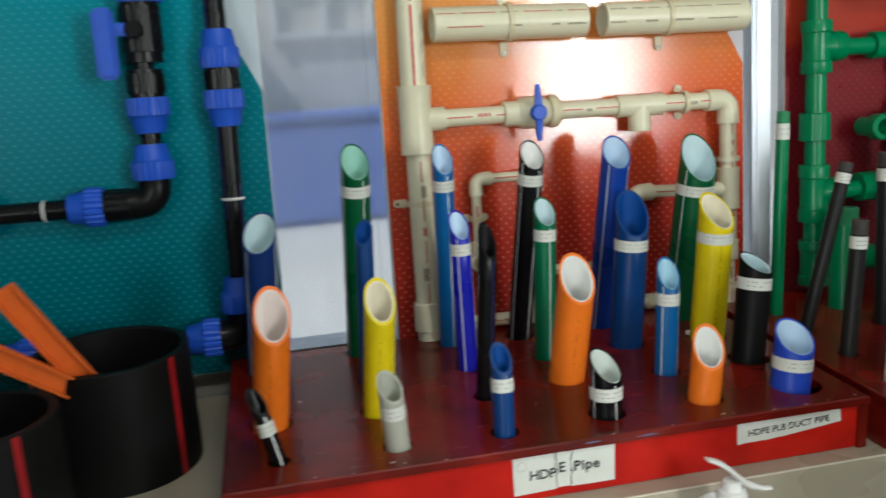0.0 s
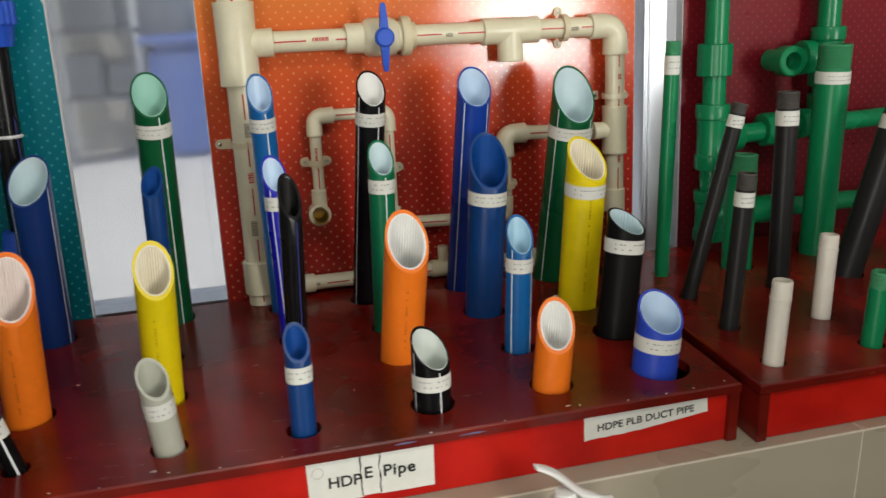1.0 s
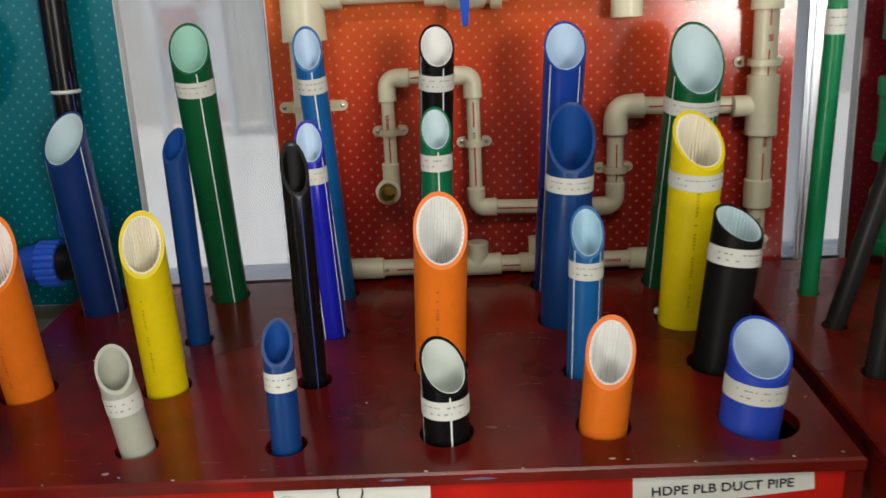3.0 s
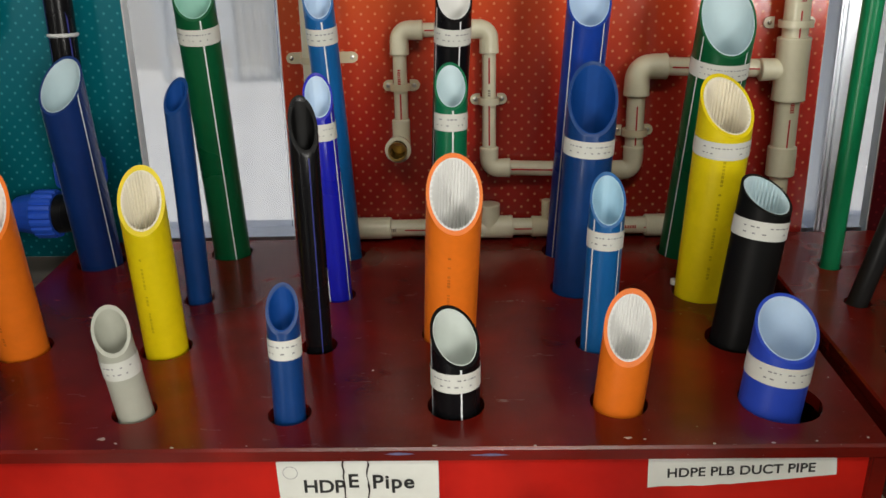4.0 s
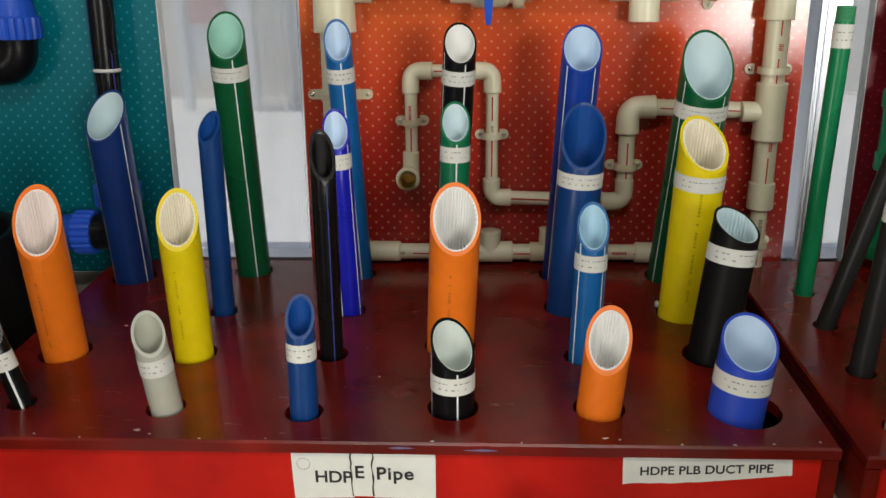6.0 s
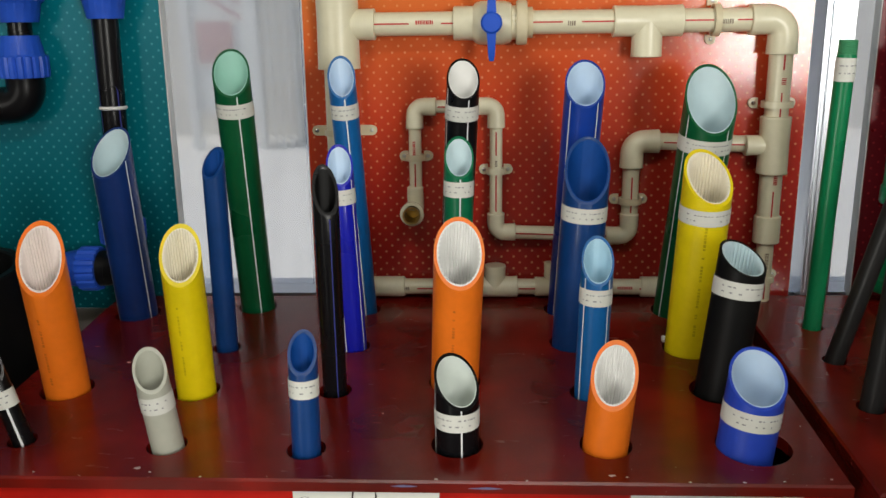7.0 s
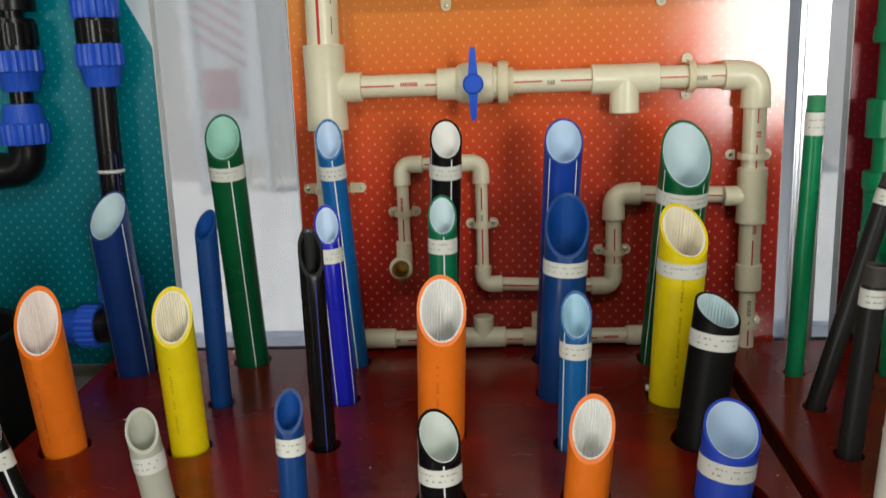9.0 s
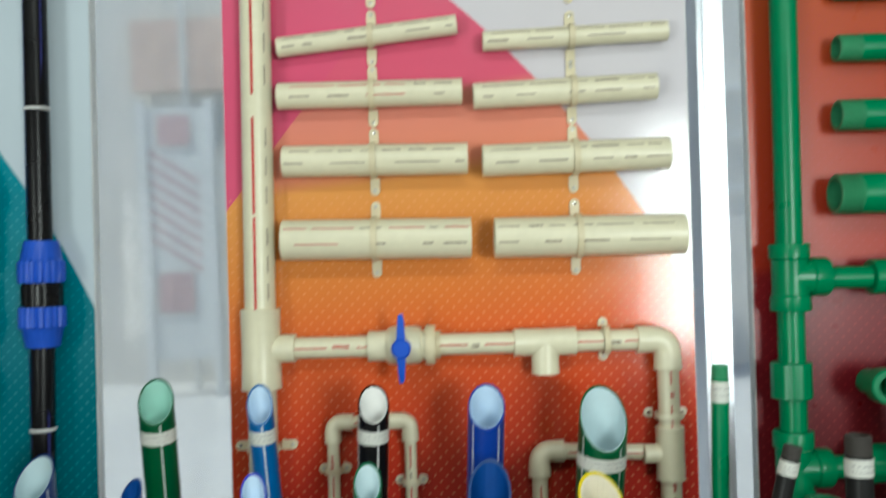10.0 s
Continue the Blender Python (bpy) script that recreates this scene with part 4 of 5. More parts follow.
pipe_piece((0.668, LYY, 1.02), (0.668, LYY, 1.095), 0.0105, run, M_CPVC, prints=2, seed=24)
clip((0.668, LYY, 1.04), PZ, 0.0118, 0.022, run, M_CLIP)
elbow((0.668, LYY, 1.117), NZ, PX, 0.0148, 0.034, run, M_CPVC)
pipe_piece((0.70, LYY, 1.117), (0.812, LYY, 1.113), 0.0105, run, M_CPVC, prints=1, seed=25)
# outlet elbow with brass thread
bm = bmesh.new()
socket(bm, (0.39, LYY, 1.03), PZ, 0.0108, 0.03)
lathe(bm, (0.387, LYY + 0.01, 1.028), NY, [(0, 0.0125), (0.03, 0.0152), (0.034, 0.0155), (0.0345, 0.0145), (0.0345, 0.0112), (0.012, 0.0112)], 28)
outlet = part("outlet_elbow", bm, M_CPVC, run)
bm = bmesh.new()
lathe(bm, (0.387, LYY + 0.005, 1.028), NY, [(0.004, 0.009), (0.0392, 0.009), (0.0395, 0.0112), (0.036, 0.0112)], 28, closed=False)
lathe(bm, (0.387, LYY - 0.004, 1.028), NY, [(0, 0.0088), (0.001, 0.0088)], 28)
part("brass_thread", bm, M_BRASS, outlet, "brass threaded insert")
# bottom run
BZ = 0.924
pipe_piece((0.32, LYY, BZ), (0.74, LYY, BZ), 0.0105, run, M_CPVC, prints=1, seed=30)
for cx, hf in ((0.352, 0.022), (0.592, 0.016), (0.706, 0.02)):
    coupling((cx, LYY, BZ), PX, 0.0136, hf, run, M_CPVC)
tee((0.494, LYY, BZ), PX, PZ, 0.0140, 0.03, 0.03, run, M_CPVC)
tee((0.567, LYY, BZ), PX, PZ, 0.0128, 0.02, 0.034, run, M_CLIP, rb=0.0075)
# ball valve
bm = bmesh.new()
lathe(bm, (0.442, AY, HZ), PX, [(0, 0.015), (0, 0.0195), (0.002, 0.0205), (0.024, 0.0205), (0.028, 0.0245), (0.034, 0.0262), (0.062, 0.0262), (0.07, 0.024), (0.072, 0.0205), (0.077, 0.0205)], 12)
valve = part("valve_body", bm, M_CPVC, run)
bm = bmesh.new()
lathe(bm, (0.519, AY, HZ), PX, [(0, 0.0255), (0.002, 0.0268), (0.011, 0.0268), (0.013, 0.0255), (0.013, 0.0185), (0.02, 0.0185)], 36)
part("union_nut", bm, M_CLIP, valve)
bm = bmesh.new()
hc = Vector((0.4885, AY - 0.024, HZ))
lathe(bm, hc, NY, [(0, 0.009), (0.012, 0.009), (0.014, 0.0128), (0.024, 0.0128), (0.0265, 0.0105)], 28)
for s in (-1, 1):
    vs = []
    for dz, w, y0, y1 in ((0.004, 0.0062, 0.014, 0.024), (0.024, 0.0048, 0.014, 0.0225), (0.038, 0.004, 0.015, 0.021), (0.0445, 0.0026, 0.016, 0.02)):
        vs.append([bm.verts.new(hc + Vector((sx * w, -yy, s * dz))) for sx, yy in ((-1, y0), (1, y0), (1, y1), (-1, y1))])
    for a, b in zip(vs, vs[1:]):
        for i in range(4):
            bm.faces.new((a[i], a[(i + 1) % 4], b[(i + 1) % 4], b[i]))
    bm.faces.new(vs[-1])
part("handle", bm, M_VALVE, valve, "blue butterfly handle")

# clipped offcuts above
OFFCUTS = [
    (0.328, 1.672, 0.572, 1.697, 0.0135), (0.607, 1.673, 0.857, 1.681, 0.0135),
    (0.328, 1.605, 0.577, 1.605, 0.0178), (0.592, 1.598, 0.839, 1.605, 0.0178),
    (0.334, 1.516, 0.582, 1.514, 0.0212), (0.602, 1.510, 0.852, 1.514, 0.0215),
    (0.332, 1.410, 0.584, 1.407, 0.0270), (0.615, 1.406, 0.868, 1.405, 0.0270),
    (0.335, 1.76, 0.58, 1.765, 0.0108), (0.61, 1.762, 0.85, 1.762, 0.0108),
]
for k, (xa, za, xb, zb, r) in enumerate(OFFCUTS):
    t = thing("pipe_offcut", pose((xa + xb) / 2, FACE, (za + zb) / 2), "cream plastic pipe offcut with printed lines, strapped to the red board", "pipe", "pipe offcuts")
    y = FACE - r - 0.004
    bm = bmesh.new()
    hollow(bm, (xa, y, za), (xb, y, zb), r, r * 0.86, 32)
    tube = part("tube", bm, M_CPVC, t)
    rnd = random.Random(60 + k)
    q0, q1 = Vector((xa, y, za)), Vector((xb, y, zb))
    n = (q1 - q0).length
    for row, th in enumerate((0.55, -0.25)):
        d = rnd.uniform(0.004, 0.02)
        while d < n - 0.012:
            if rnd.random() < (0.6 if row == 0 else 0.3):
                run = min(rnd.uniform(0.02, 0.06), n - 0.004 - d)
                printed(q0, q1, r, [(d, d + run)], th, 0.0007, M_REDPRINT if k % 4 == 2 else M_DARKPRINT, tube)
            else:
                ticks, e = [], d
                for _ in range(rnd.randint(4, 14)):
                    w = rnd.uniform(0.0011, 0.0024)
                    if e + w > n - 0.004:
                        break
                    ticks.append((e, e + w))
                    e += w + rnd.uniform(0.0006, 0.0012)
                run = e - d
                if ticks:
                    printed(q0, q1, r, ticks, th, rnd.uniform(0.001, 0.0018), M_DARKPRINT, tube)
            d += run + (rnd.uniform(0.004, 0.012) if row == 0 else rnd.uniform(0.01, 0.05))
    xc = 0.455 if xa < 0.5 else 0.727
    clip((xc, y, za + (zb - za) * (xc - xa) / (xb - xa)), PX, r + 0.0005, r + 0.024, t, M_CLIP, "strap")

# ---- black pipework with blue compression nuts on the teal board ----


def nut(p, d, r, length, parent, flare=1.18):
    """Ribbed compression nut narrowing away from the body."""
    bm = bmesh.new()
    lathe(bm, p, d, [(0, r * 0.7), (0, r * 1.0, True), (length * 0.08, r * 1.04, True), (length * 0.5, r * 1.04, True), (length * 0.56, r * 0.9), (length * 0.93, r * 0.78), (length, r * 0.74), (length, r * 0.5)], 72, 18, 0.09)
    return part("compression_nut", bm, M_NUT, parent, "ribbed blue plastic nut")


def collar_body(p, d, r, length, parent):
    bm = bmesh.new()
    lathe(bm, p, d, [(0, r * 0.8), (0, r * 0.92), (length * 0.15, r * 0.92), (length * 0.16, r, True), (length * 0.84, r, True), (length * 0.85, r * 0.92), (length, r * 0.92), (length, r * 0.7)], 64, 10, 0.06)
    return part("fitting_body", bm, M_BLACK, parent)


hd = thing("compression_pipework", pose(-0.1, FACE, 0.95), "black plastic pipework with blue compression nuts on the teal board", "pipework")
PXX, PY = 0.006, 1.416
pipe_piece((PXX, PY, 1.40), (0.003, PY, 2.1), 0.0155, hd, M_BLACK)
nut((0.007, PY, 1.362), PZ, 0.029, 0.056, hd)
collar_body((0.007, PY, 1.325), PZ, 0.0265, 0.04, hd)
nut((0.007, PY, 1.33), NZ, 0.029, 0.054, hd)
pipe_piece((0.002, PY, 1.03), (0.007, PY, 1.30), 0.0155, hd, M_BLACK)
nut((0.0, PY, 0.99), PZ, 0.029, 0.055, hd)
for z in (1.166, 1.595):
    coupling((0.005, PY, z), PZ, 0.0175, 0.0022, hd, M_EDGE, name="cable_tie")
for s in (-0.75, 0.9):
    bm = bmesh.new()
    for z0, z1 in ((1.035, 1.3), (1.42, 2.1)):
        arc_strip(bm, (0.0045, PY), 0.0158, s - 0.06, s + 0.06, z0, z1, 2)
    part("stripe", bm, M_BLUESTRIPE, hd, "thin pale blue stripe")
elbow((0.0, PY, 0.952), PZ, NX, 0.024, 0.045, hd, M_BLACK)
nut((-0.035, PY, 0.952), NX, 0.029, 0.05, hd)
pipe_piece((-0.07, PY, 0.952), (-0.7, PY, 0.952), 0.0135, hd, M_BLACK)
nut((-0.3, PY, 0.952), NX, 0.029, 0.05, hd)
# second drop with a valve and a bend to the side
QX = -0.106
pipe_piece((QX, PY, 1.18), (QX + 0.004, PY, 1.38), 0.0145, hd, M_BLACK)
nut((QX + 0.003, PY, 1.325), NZ, 0.03, 0.052, hd)
collar_body((QX + 0.004, PY, 1.325), PZ, 0.028, 0.04, hd)
collar_body((QX + 0.006, PY, 1.375), PZ, 0.03, 0.095, hd)
nut((QX + 0.009, PY, 1.46), PZ, 0.031, 0.055, hd)
pipe_piece((QX + 0.01, PY, 1.5), (QX + 0.016, PY, 2.1), 0.0145, hd, M_BLACK)
nut((QX, PY, 1.205), PZ, 0.03, 0.052, hd)
elbow((QX, PY, 1.17), PZ, NX, 0.0235, 0.05, hd, M_BLACK)
collar_body((QX - 0.03, PY, 1.17), NX, 0.0245, 0.05, hd)
nut((QX - 0.075, PY, 1.17), NX, 0.0285, 0.05, hd)
pipe_piece((QX - 0.11, PY, 1.17), (-0.7, PY, 1.17), 0.0145, hd, M_BLACK)
coupling((-0.265, PY, 1.17), PX, 0.0165, 0.002, hd, M_EDGE, name="cable_tie")
nut((-0.335, PY, 1.17), NX, 0.0285, 0.05, hd)
# lever of the valve
bm = bmesh.new()
block(bm, QX - 0.028, QX - 0.004, PY - 0.034, PY - 0.022, 1.412, 1.43, 0.003)
block(bm, QX - 0.056, QX - 0.026, PY - 0.038, PY - 0.024, 1.352, 1.452, 0.005)
part("valve_lever", bm, M_NUT, hd, "blue plastic lever")
bm = bmesh.new()
rod(bm, (QX, PY, 1.42), (QX, PY - 0.04, 1.42), 0.013, 20, 0.002)
part("valve_stem", bm, M_BLACK, hd)

# ---- green pipework on the maroon board ----
gp = thing("green_pipework", pose(1.15, FACE, 0.95), "green plastic pipework on the maroon board", "pipework")
GX, GY, GR = 1.003, 1.409, 0.0175
pipe_piece((GX, GY, 0.93), (GX + 0.006, GY, 2.1), GR, gp, M_PPR)
tee((GX + 0.002, GY, 1.343), PZ, PX, 0.0235, 0.044, 0.048, gp, M_PPR)
pipe_piece((GX + 0.045, GY, 1.341), (1.34, GY, 1.341), GR * 0.86, gp, M_PPR)
coupling((1.135, GY, 1.341), PX, 0.0235, 0.024, gp, M_PPR)
coupling((GX, GY, 1.207), PZ, 0.0262, 0.024, gp, M_PPR, 12)
tee((GX, GY, 1.09), PZ, PX, 0.0235, 0.05, 0.046, gp, M_PPR)
pipe_piece((GX + 0.04, GY, 1.09), (1.34, GY, 1.10), GR * 0.86, gp, M_PPR)
coupling((1.112, GY, 1.094), PX, 0.026, 0.022, gp, M_PPR, 10)
elbow((1.20, GY, 1.099), NX, PZ, 0.0235, 0.046, gp, M_PPR)
tee((GX, GY, 0.965), PZ, PX, 0.0225, 0.04, 0.045, gp, M_PPR)
pipe_piece((GX + 0.04, GY, 0.965), (1.34, GY, 0.965), GR * 0.86, gp, M_PPR)
coupling((1.095, GY, 0.965), PX, 0.0225, 0.03, gp, M_PPR)
pipe_piece((1.20, GY, 1.13), (1.203, GY, 1.42), GR, gp, M_PPR)
tee((1.202, GY, 1.202), PZ, NX, 0.0235, 0.045, 0.048, gp, M_PPR)
elbow((1.202, GY, 1.341), NX, NZ, 0.0235, 0.045, gp, M_PPR)
bm = bmesh.new()
lathe(bm, (1.114, GY + 0.02, 1.200), NY, [(0, 0.017), (0.03, 0.017), (0.034, 0.023), (0.056, 0.023), (0.058, 0.021), (0.058, 0.0135), (0.03, 0.0135)], 28)
socket(bm, (1.119, GY, 1.200), PX, 0.019, 0.05)
out2 = part("outlet_elbow", bm, M_PPR, gp)
coupling((GX, GY, 1.12), (0.05, -0.1, 1), 0.0245, 0.0012, gp, M_CLIP, name="cable_tie")
for z, r, x0 in ((1.649, 0.0185, 1.082), (1.558, 0.0215, 1.079), (1.452, 0.0275, 1.070), (1.73, 0.015, 1.085)):
    t = thing("green_offcut", pose(1.2, FACE, z), "short green threaded pipe offcut fixed to the maroon board", "pipe", "green offcuts")
    y = FACE - r - 0.004
    bm = bmesh.new()
    hollow(bm, (x0 + 0.03, y, z), (x0 + 0.25, y, z), r, r * 0.75, 32)
    part("tube", bm, M_PPR, t)
    bm = bmesh.new()
    prof = [(0, r * 0.74), (0, r * 0.9)]
    for k in range(12):
        prof += [(0.001 + 0.0024 * k, r * 0.92), (0.0022 + 0.0024 * k, r * 0.975)]
    prof += [(0.0302, r * 0.97), (0.0302, r * 0.74), (0, r * 0.74)]
    lathe(bm, (x0, y, z), PX, prof, 32, closed=False)
    part("threaded_end", bm, M_PPRTHREAD, t, "paler thread")
    clip((x0 + 0.12, y, z), PX, r + 0.0005, r + 0.022, t, M_PPR, "strap")

lean("cpvc_pipework", "pipe_offcut", "compression_pipework", "green_pipework", "green_offcut")

# ---- paper signs on the box front ----


def text_part(words, size, at, parent, spread=1.0):
    cu = bpy.data.curves.new("text", 'FONT')
    cu.body, cu.size, cu.extrude = words, size, 0.00005
    cu.space_character, cu.offset = spread, size * 0.022
    ob = bpy.data.objects.new("text", cu)
    scene.collection.objects.link(ob)
    bpy.context.view_layer.update()
    me = bpy.data.meshes.new_from_object(ob.evaluated_get(bpy.context.evaluated_depsgraph_get()))
    bpy.data.objects.remove(ob)
    me.transform(Matrix.Translation(at[:3]) @ Matrix.Rotation(radians(at[3]), 4, 'Y') @ Matrix.Rotation(radians(90), 4, 'X'))
    me.materials.clear()
    me.materials.append(M_BLACKINK)
    o = new("lettering", me)
    o.parent = parent
    o.matrix_parent_inverse = parent.matrix_basis.inverted()
    return o


def paper(name, corners, y, parent, seed, ragged=()):
    """A thin sheet with slightly uneven or torn edges."""
    rnd = random.Random(seed)
    bm = bmesh.new()
    pts = []
    n = len(corners)
    for i in range(n):
        a, b = Vector((*corners[i], 0)), Vector((*corners[(i + 1) % n], 0))
        steps = 9 if i in ragged else 2
        for k in range(steps):
            p = a.lerp(b, k / steps)
            j = 0.0009 if i in ragged and k else 0.00015
            pts.append((p.x + rnd.uniform(-j, j), p.y + rnd.uniform(-j, j)))
    f = [bm.verts.new((x, y, z)) for x, z in pts]
    g = [bm.verts.new((x, y + 0.0003, z)) for x, z in pts]
    bm.faces.new(f)
    bm.faces.new(g)
    for i in range(len(pts)):
        j = (i + 1) % len(pts)
        bm.faces.new((f[i], f[j], g[j], g[i]))
    return part(name, bm, M_PAPER, parent, smooth=False)


PYF = Y0 + 0.0055
sign = thing("paper_sign", pose(0.375, PYF, 0.865), "torn white paper sign lettered HDPE Pipe on the box front", "sign")
paper("sheet", [(0.3125, 0.8405), (0.3675, 0.8425), (0.3665, 0.8915), (0.3115, 0.8905)], PYF, sign, 1, (1, 2))
paper("sheet", [(0.3855, 0.843), (0.4425, 0.8425), (0.443, 0.892), (0.385, 0.892)], PYF - 0.0004, sign, 2, (3,))
paper("strip", [(0.3668, 0.8445), (0.3862, 0.8445), (0.3862, 0.8925), (0.3660, 0.8928)], PYF - 0.0008, sign, 3, (1, 2, 3))
text_part("HDP", 0.0176, (0.3318, PYF - 0.00015, 0.8590, 0.5), sign, 0.98)
text_part("E", 0.0186, (0.3688, PYF - 0.0010, 0.8645, 0), sign)
text_part("Pipe", 0.0186, (0.3885, PYF - 0.0010, 0.8635, 0), sign, 1.10)
for tx, tz in ((0.3664, 0.8445), (0.3858, 0.8450)):
    tear = random.Random(int(tx * 1e4))
    bm = bmesh.new()
    xs = [(tx + tear.uniform(-0.0012, 0.0012), tear.uniform(0.0003, 0.001), tz + 0.0465 * k / 9) for k in range(10)]
    left = [bm.verts.new((x - w, PYF - 0.00125, z)) for x, w, z in xs]
    right = [bm.verts.new((x + w, PYF - 0.00125, z)) for x, w, z in xs]
    for k in range(9):
        bm.faces.new((left[k], right[k], right[k + 1], left[k + 1]))
    part("tear", bm, M_DARK, sign, "dark torn crease", smooth=False)
bm = bmesh.new()
lathe(bm, (0.3225, PYF - 0.0002, 0.8785), NY, [(0, 0.0062), (0.0001, 0.0062), (0.0001, 0.0057), (0, 0.0057)], 28, closed=False)
part("pen_mark", bm, M_INK, sign, "faint circled mark")
sign2 = thing("paper_sign", pose(0.684, PYF, 0.88), "white paper sign lettered HDPE PLB DUCT PIPE on the box front", "sign")
paper("sheet", [(0.611, 0.8615), (0.686, 0.8655), (0.7595, 0.8735), (0.7575, 0.8925), (0.61, 0.8925)], PYF, sign2, 5, (0,))
text_part("HDPE PLB DUCT PIPE", 0.0122, (0.6255, PYF - 0.0002, 0.8715, -2.4), sign2, 1.02)

# ---- white plastic tap in front of the ledge ----
tap = thing("tap", pose(0.556, 0.9, 0.8), "white plastic tap with a curved lever, fixed to the tiled ledge", "tap")
bm = bmesh.new()
lathe(bm, (0.556, 0.905, 0.78), PZ, [(0, 0.012), (0.002, 0.017), (0.05, 0.0185), (0.066, 0.0185), (0.069, 0.0165), (0.072, 0.0165), (0.0735, 0.012), (0.084, 0.010)], 30)
part("tap_body", bm, M_TAP, tap)
bm = bmesh.new()
rod(bm, (0.556, 0.905, 0.80), (0.556, LY - 0.0005, 0.80), 0.0115, 24, 0.001)
lathe(bm, (0.556, LY - 0.001, 0.80), NY, [(0, 0.022), (0.003, 0.022), (0.006, 0.013)], 28)
part("inlet", bm, M_TAP, tap)
bm = bmesh.new()
lathe(bm, (0.556, 0.905, 0.79), NY, [(0, 0.012), (0.04, 0.011), (0.055, 0.010)], 24)
lathe(bm, (0.556, 0.855, 0.79), NZ, [(0, 0.0115), (0.03, 0.0105), (0.03, 0.008)], 24)
part("spout", bm, M_TAP, tap)
bm = bmesh.new()
rows = []
for f in range(13):
    u = f / 12
    x = 0.526 + 0.078 * u
    z = 0.893 - 0.034 * math.sin(u * 1.9) + 0.006 * math.sin(u * 6.3) - 0.012 * max(0, u - 0.75) * 4
    w = 0.0045 + 0.006 * math.sin(math.pi * min(1, u * 1.1 + 0.08))
    th = 0.0022 + 0.0028 * math.sin(math.pi * u)
    rows.append([bm.verts.new((x, 0.905 + w * math.cos(q) + 0.01 * (0.5 - u), z + th * math.sin(q))) for q in [2 * math.pi * k / 12 for k in range(12)]])
for a, b in zip(rows, rows[1:]):
    for k in range(12):
        bm.faces.new((a[k], a[(k + 1) % 12], b[(k + 1) % 12], b[k]))
bm.faces.new(rows[0])
bm.faces.new(rows[-1])
part("lever", bm, M_TAP, tap)

# ---- wide black rings and orange channel pieces on the ledge ----


def wide_ring(cx, cy, r, h, wall, stripes, label):
    t = thing("pipe_ring", pose(cx, cy, LEDGE), label, "pipe ring", "wide pipe rings")
    bm = bmesh.new()
    lathe(bm, (cx, cy, LEDGE), PZ, [(0, r - wall), (0, r - 0.001), (0.001, r), (h - 0.002, r), (h, r - 0.002), (h, r - wall + 0.002), (h - 0.002, r - wall), (0, r - wall)], 72, closed=False)
    part("body", bm, M_BLACKMATT, t)
    for s in stripes:
        bm = bmesh.new()
        arc_strip(bm, (cx, cy), r + 0.0004, radians(s) - 0.05, radians(s) + 0.05, LEDGE + 0.001, LEDGE + h - 0.001, 4)
        part("stripe", bm, M_REDSTRIPE, t, "dark red stripe")


wide_ring(-0.178, 1.255, 0.105, 0.17, 0.012, (55, 150, -60), "wide short black plastic pipe ring with red stripes")
wide_ring(-0.292, 1.06, 0.088, 0.17, 0.011, (42, -80), "short black plastic pipe ring with red stripe")


def channel(name, p0, p1, width, label):
    """A shallow orange channel lying at a slant inside the ring."""
    p0, p1 = Vector(p0), Vector(p1)
    ax = (p1 - p0).normalized()
    n = (p1 - p0).length
    side = ax.cross(Vector((0, -1, 0.25))).normalized()
    up = side.cross(ax).normalized()
    t = thing("orange_channel", Matrix.Translation(p1), label, "channel piece", "orange channels")
    bm = bmesh.new()
    prof = [(-0.5, 0), (-0.5, 0.35), (-0.38, 0.35), (-0.38, 0.12), (0.38, 0.12), (0.38, 0.35), (0.5, 0.35), (0.5, 0)]
    a = [bm.verts.new(p0 + side * u * width + up * v * width) for u, v in prof]
    b = [bm.verts.new(p1 + side * u * width + up * v * width) for u, v in prof]
    for i in range(8):
        j = (i + 1) % 8
        bm.faces.new((a[i], a[j], b[j], b[i]))
    bm.faces.new(a)
    bm.faces.new(b)
    part("body", bm, M_ORANGECH, t, smooth=False)


channel("orange_channel", (-0.258, 1.12, 1.135), (-0.138, 1.24, LEDGE + 0.02), 0.03, "bright orange plastic channel piece leaning in the black ring")
channel("orange_channel", (-0.31, 1.067, 1.105), (-0.150, 1.227, 0.915), 0.027, "orange plastic channel piece lying across the black ring")

# ---- the yard behind the glass ----
FAR = 7.0
structure("ground", (-400, 400, -400, 600, -0.3, -0.11), M_YARDFLOOR, "pale dusty ground round the building", "ground")
structure("pavement", (-12, 12, 1.516, 14, -0.109, 0.0), M_YARDFLOOR, "sunlit pale concrete yard slab", "pavement")
structure("wall_yard", (-9, 9, FAR + 0.6, FAR + 0.8, 0.0, 5.5), M_YARDWALL, "grey painted wall across the yard", "wall")
cr = thing("covered_stack", pose(1.2, FAR, 0), "low stack under a blue tarpaulin in the yard", "stack")
bm = bmesh.new()
block(bm, -0.25, 2.6, FAR, FAR + 0.5, 0.0, 0.86, 0.06)
part("cover", bm, M_YARDBLUE, cr)
box_part("board", (-0.3, 2.65, FAR - 0.02, FAR + 0.5, 0.865, 0.91), M_YARDBLUE, cr)
ds = thing("notice_stand", pose(-1.6, FAR, 0), "white stand with a faded red striped poster", "notice stand")
for x in (-1.9, -1.36):
    box_part("post", (x, x + 0.07, FAR, FAR + 0.06, 0.0, 2.35), M_YARDWHITE, ds)
box_part("panel", (-1.83, -1.36, FAR + 0.02, FAR + 0.05, 0.3, 2.3), M_YARDWHITE, ds)
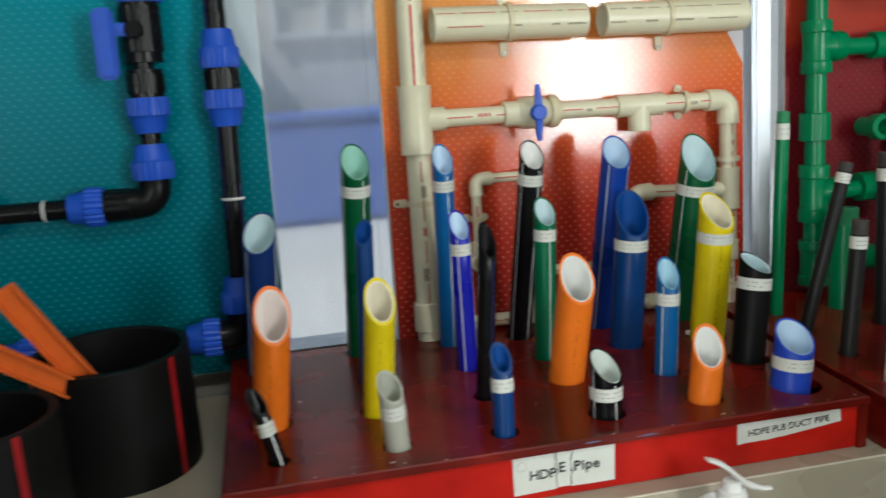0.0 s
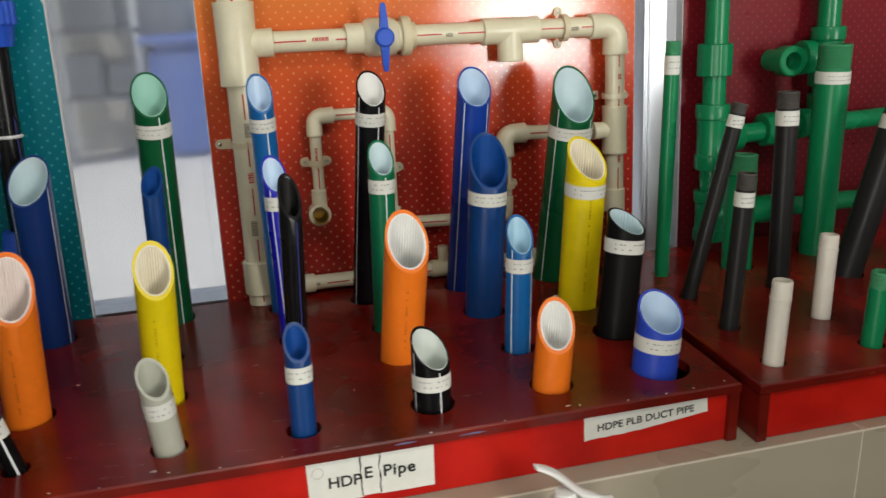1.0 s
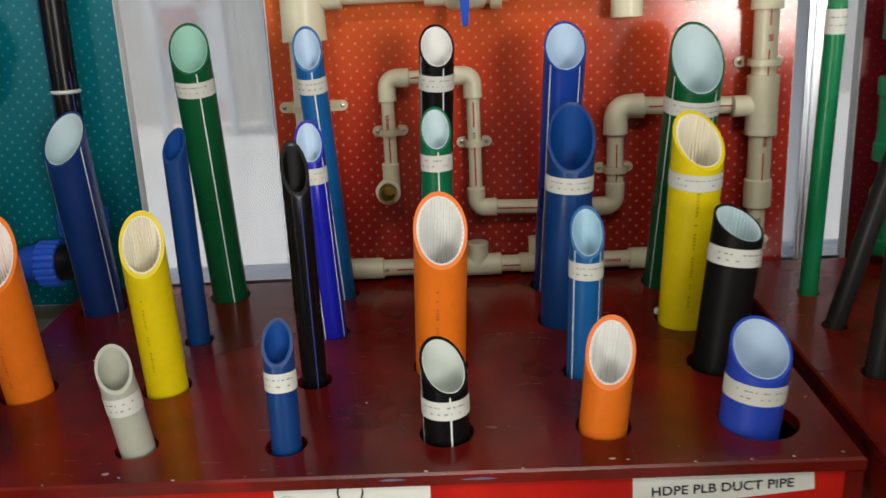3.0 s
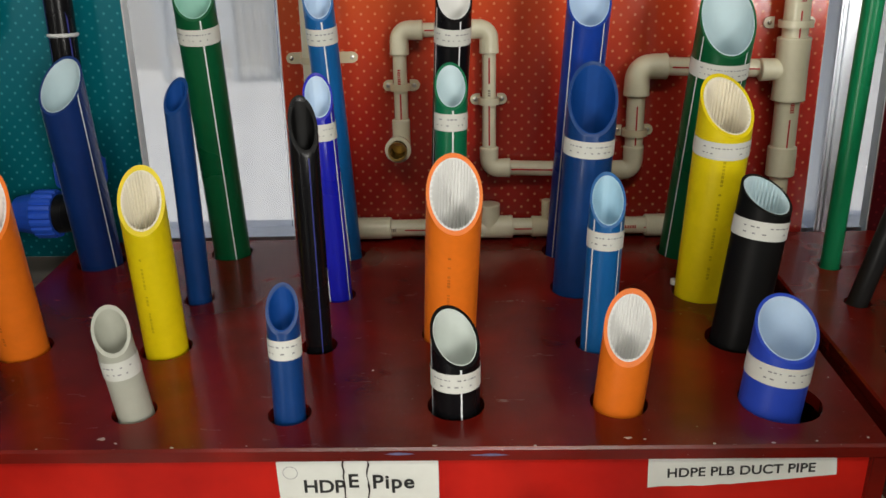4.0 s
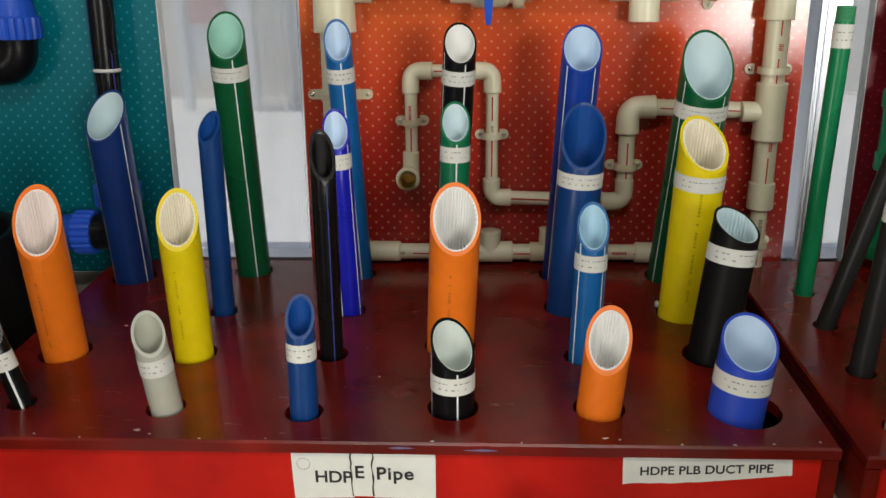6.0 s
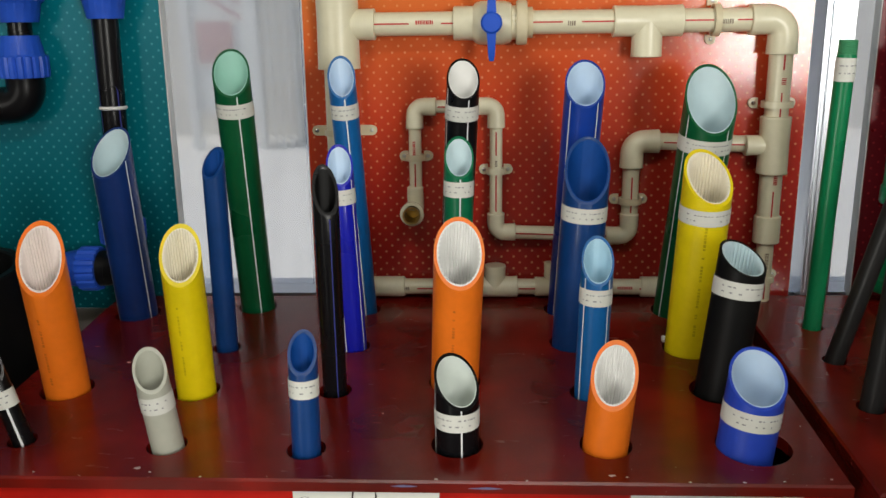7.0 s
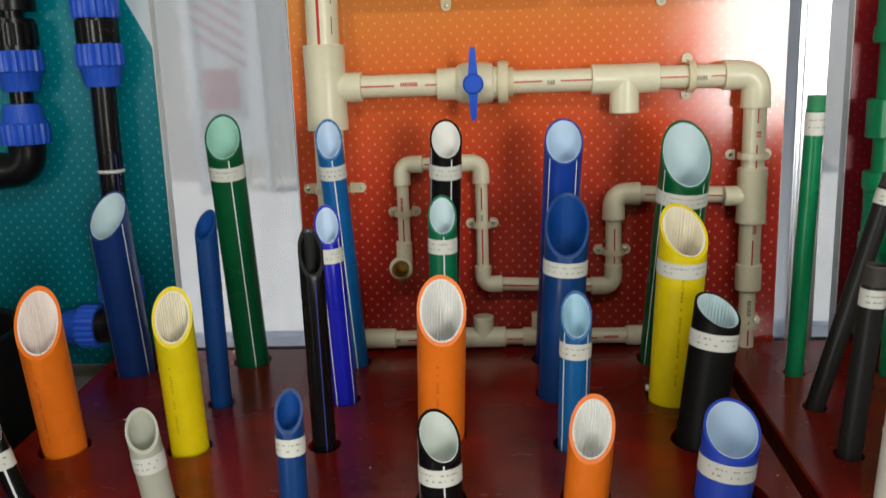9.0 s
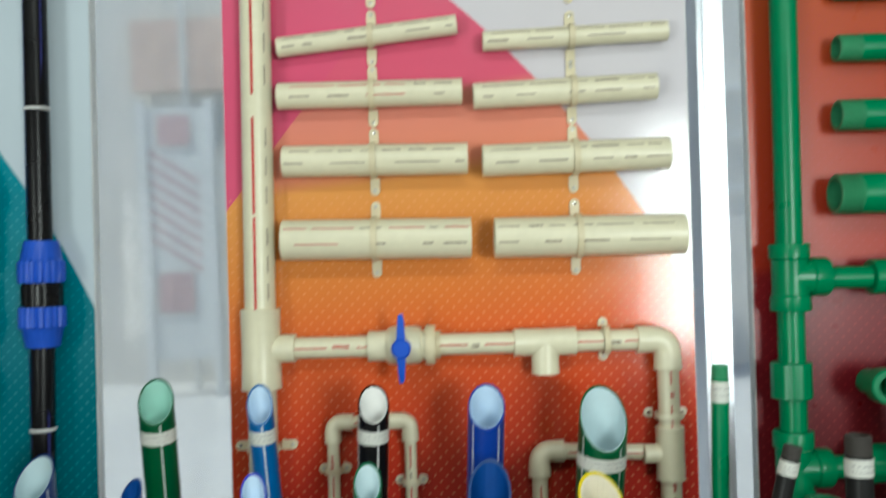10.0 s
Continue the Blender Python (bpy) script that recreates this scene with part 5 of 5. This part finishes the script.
for k in range(7):
    bm = bmesh.new()
    z = 1.12 + 0.115 * k
    v = [bm.verts.new(p) for p in ((-1.82, FAR + 0.015, z + 0.13), (-1.42, FAR + 0.015, z - 0.13), (-1.42, FAR + 0.015, z - 0.085), (-1.82, FAR + 0.015, z + 0.175))]
    bm.faces.new(v)
    bmesh.ops.solidify(bm, geom=bm.faces[:], thickness=0.004)
    part("printed_stripe", bm, M_YARDRED, ds, "slanting red stripe", smooth=False)
box_part("poster", (-1.78, -1.5, FAR + 0.004, FAR + 0.012, 0.68, 1.0), M_YARDRED, ds, "faded red lower poster")
box_part("poster", (-1.74, -1.48, FAR + 0.004, FAR + 0.012, 2.0, 2.24), M_YARDRED, ds, "faded red upper poster")
gr = thing("window_grille", pose(-1.15, FAR, 0.6), "white metal grille rack", "grille")
for x in [-1.3 + 0.066 * k for k in range(6)]:
    box_part("bar", (x, x + 0.018, FAR, FAR + 0.03, 0.0, 1.9), M_YARDWHITE, gr)
for z in [0.55 + 0.105 * k for k in range(13)]:
    box_part("bar", (-1.3, -0.952, FAR + 0.002, FAR + 0.028, z, z + 0.018), M_YARDWHITE, gr)
dk = thing("shelf_rack", pose(-0.55, FAR + 0.3, 0), "dark grey steel rack with boxes in the yard", "rack")
for x in (-0.9, -0.35):
    box_part("post", (x, x + 0.05, FAR + 0.2, FAR + 0.25, 0.0, 2.0), M_YARDWHITE, dk)
for z in (0.45, 0.95, 1.45, 1.95):
    box_part("shelf", (-0.9, -0.3, FAR + 0.2, FAR + 0.55, z, z + 0.03), M_YARDDARK, dk)
for x0, x1, z0, z1 in ((-0.86, -0.6, 0.49, 0.8), (-0.56, -0.36, 0.49, 0.72), (-0.82, -0.45, 0.99, 1.22), (-0.8, -0.5, 1.49, 1.8)):
    box_part("carton", (x0, x1, FAR + 0.24, FAR + 0.5, z0, z1), M_YARDDARK, dk, bevel=0.01)
cl = thing("yard_columns", pose(-1.1, FAR + 0.3, 0), "pair of slim white columns in the yard", "column")
for x0, x1 in ((-1.62, -1.58), (-1.12, -1.06), (-0.99, -0.9)):
    box_part("column", (x0, x1, FAR + 0.3, FAR + 0.36, 0.0, 4.0), M_YARDWHITE, cl)
pl = thing("striped_panel", pose(-1.6, FAR + 0.5, 2.4), "orange brick-coloured panel above the notice stand", "panel")
box_part("board", (-2.1, -1.1, FAR + 0.5, FAR + 0.56, 2.5, 3.1), M_YARDORANGE, pl)
for k in range(3):
    w = thing("yard_window", pose(0.4 + 1.1 * k, FAR + 0.6, 1.5), "bright barred window in the yard wall", "window", "yard windows")
    x = 0.2 + 1.1 * k
    for a in (0, 0.42, 0.84):
        box_part("frame", (x + a, x + a + 0.06, FAR + 0.55, FAR + 0.6, 1.5, 2.4), M_YARDWHITE, w)
    for z in (1.5, 1.95, 2.35):
        box_part("frame", (x + 0.002, x + 0.898, FAR + 0.556, FAR + 0.598, z, z + 0.06), M_YARDWHITE, w)
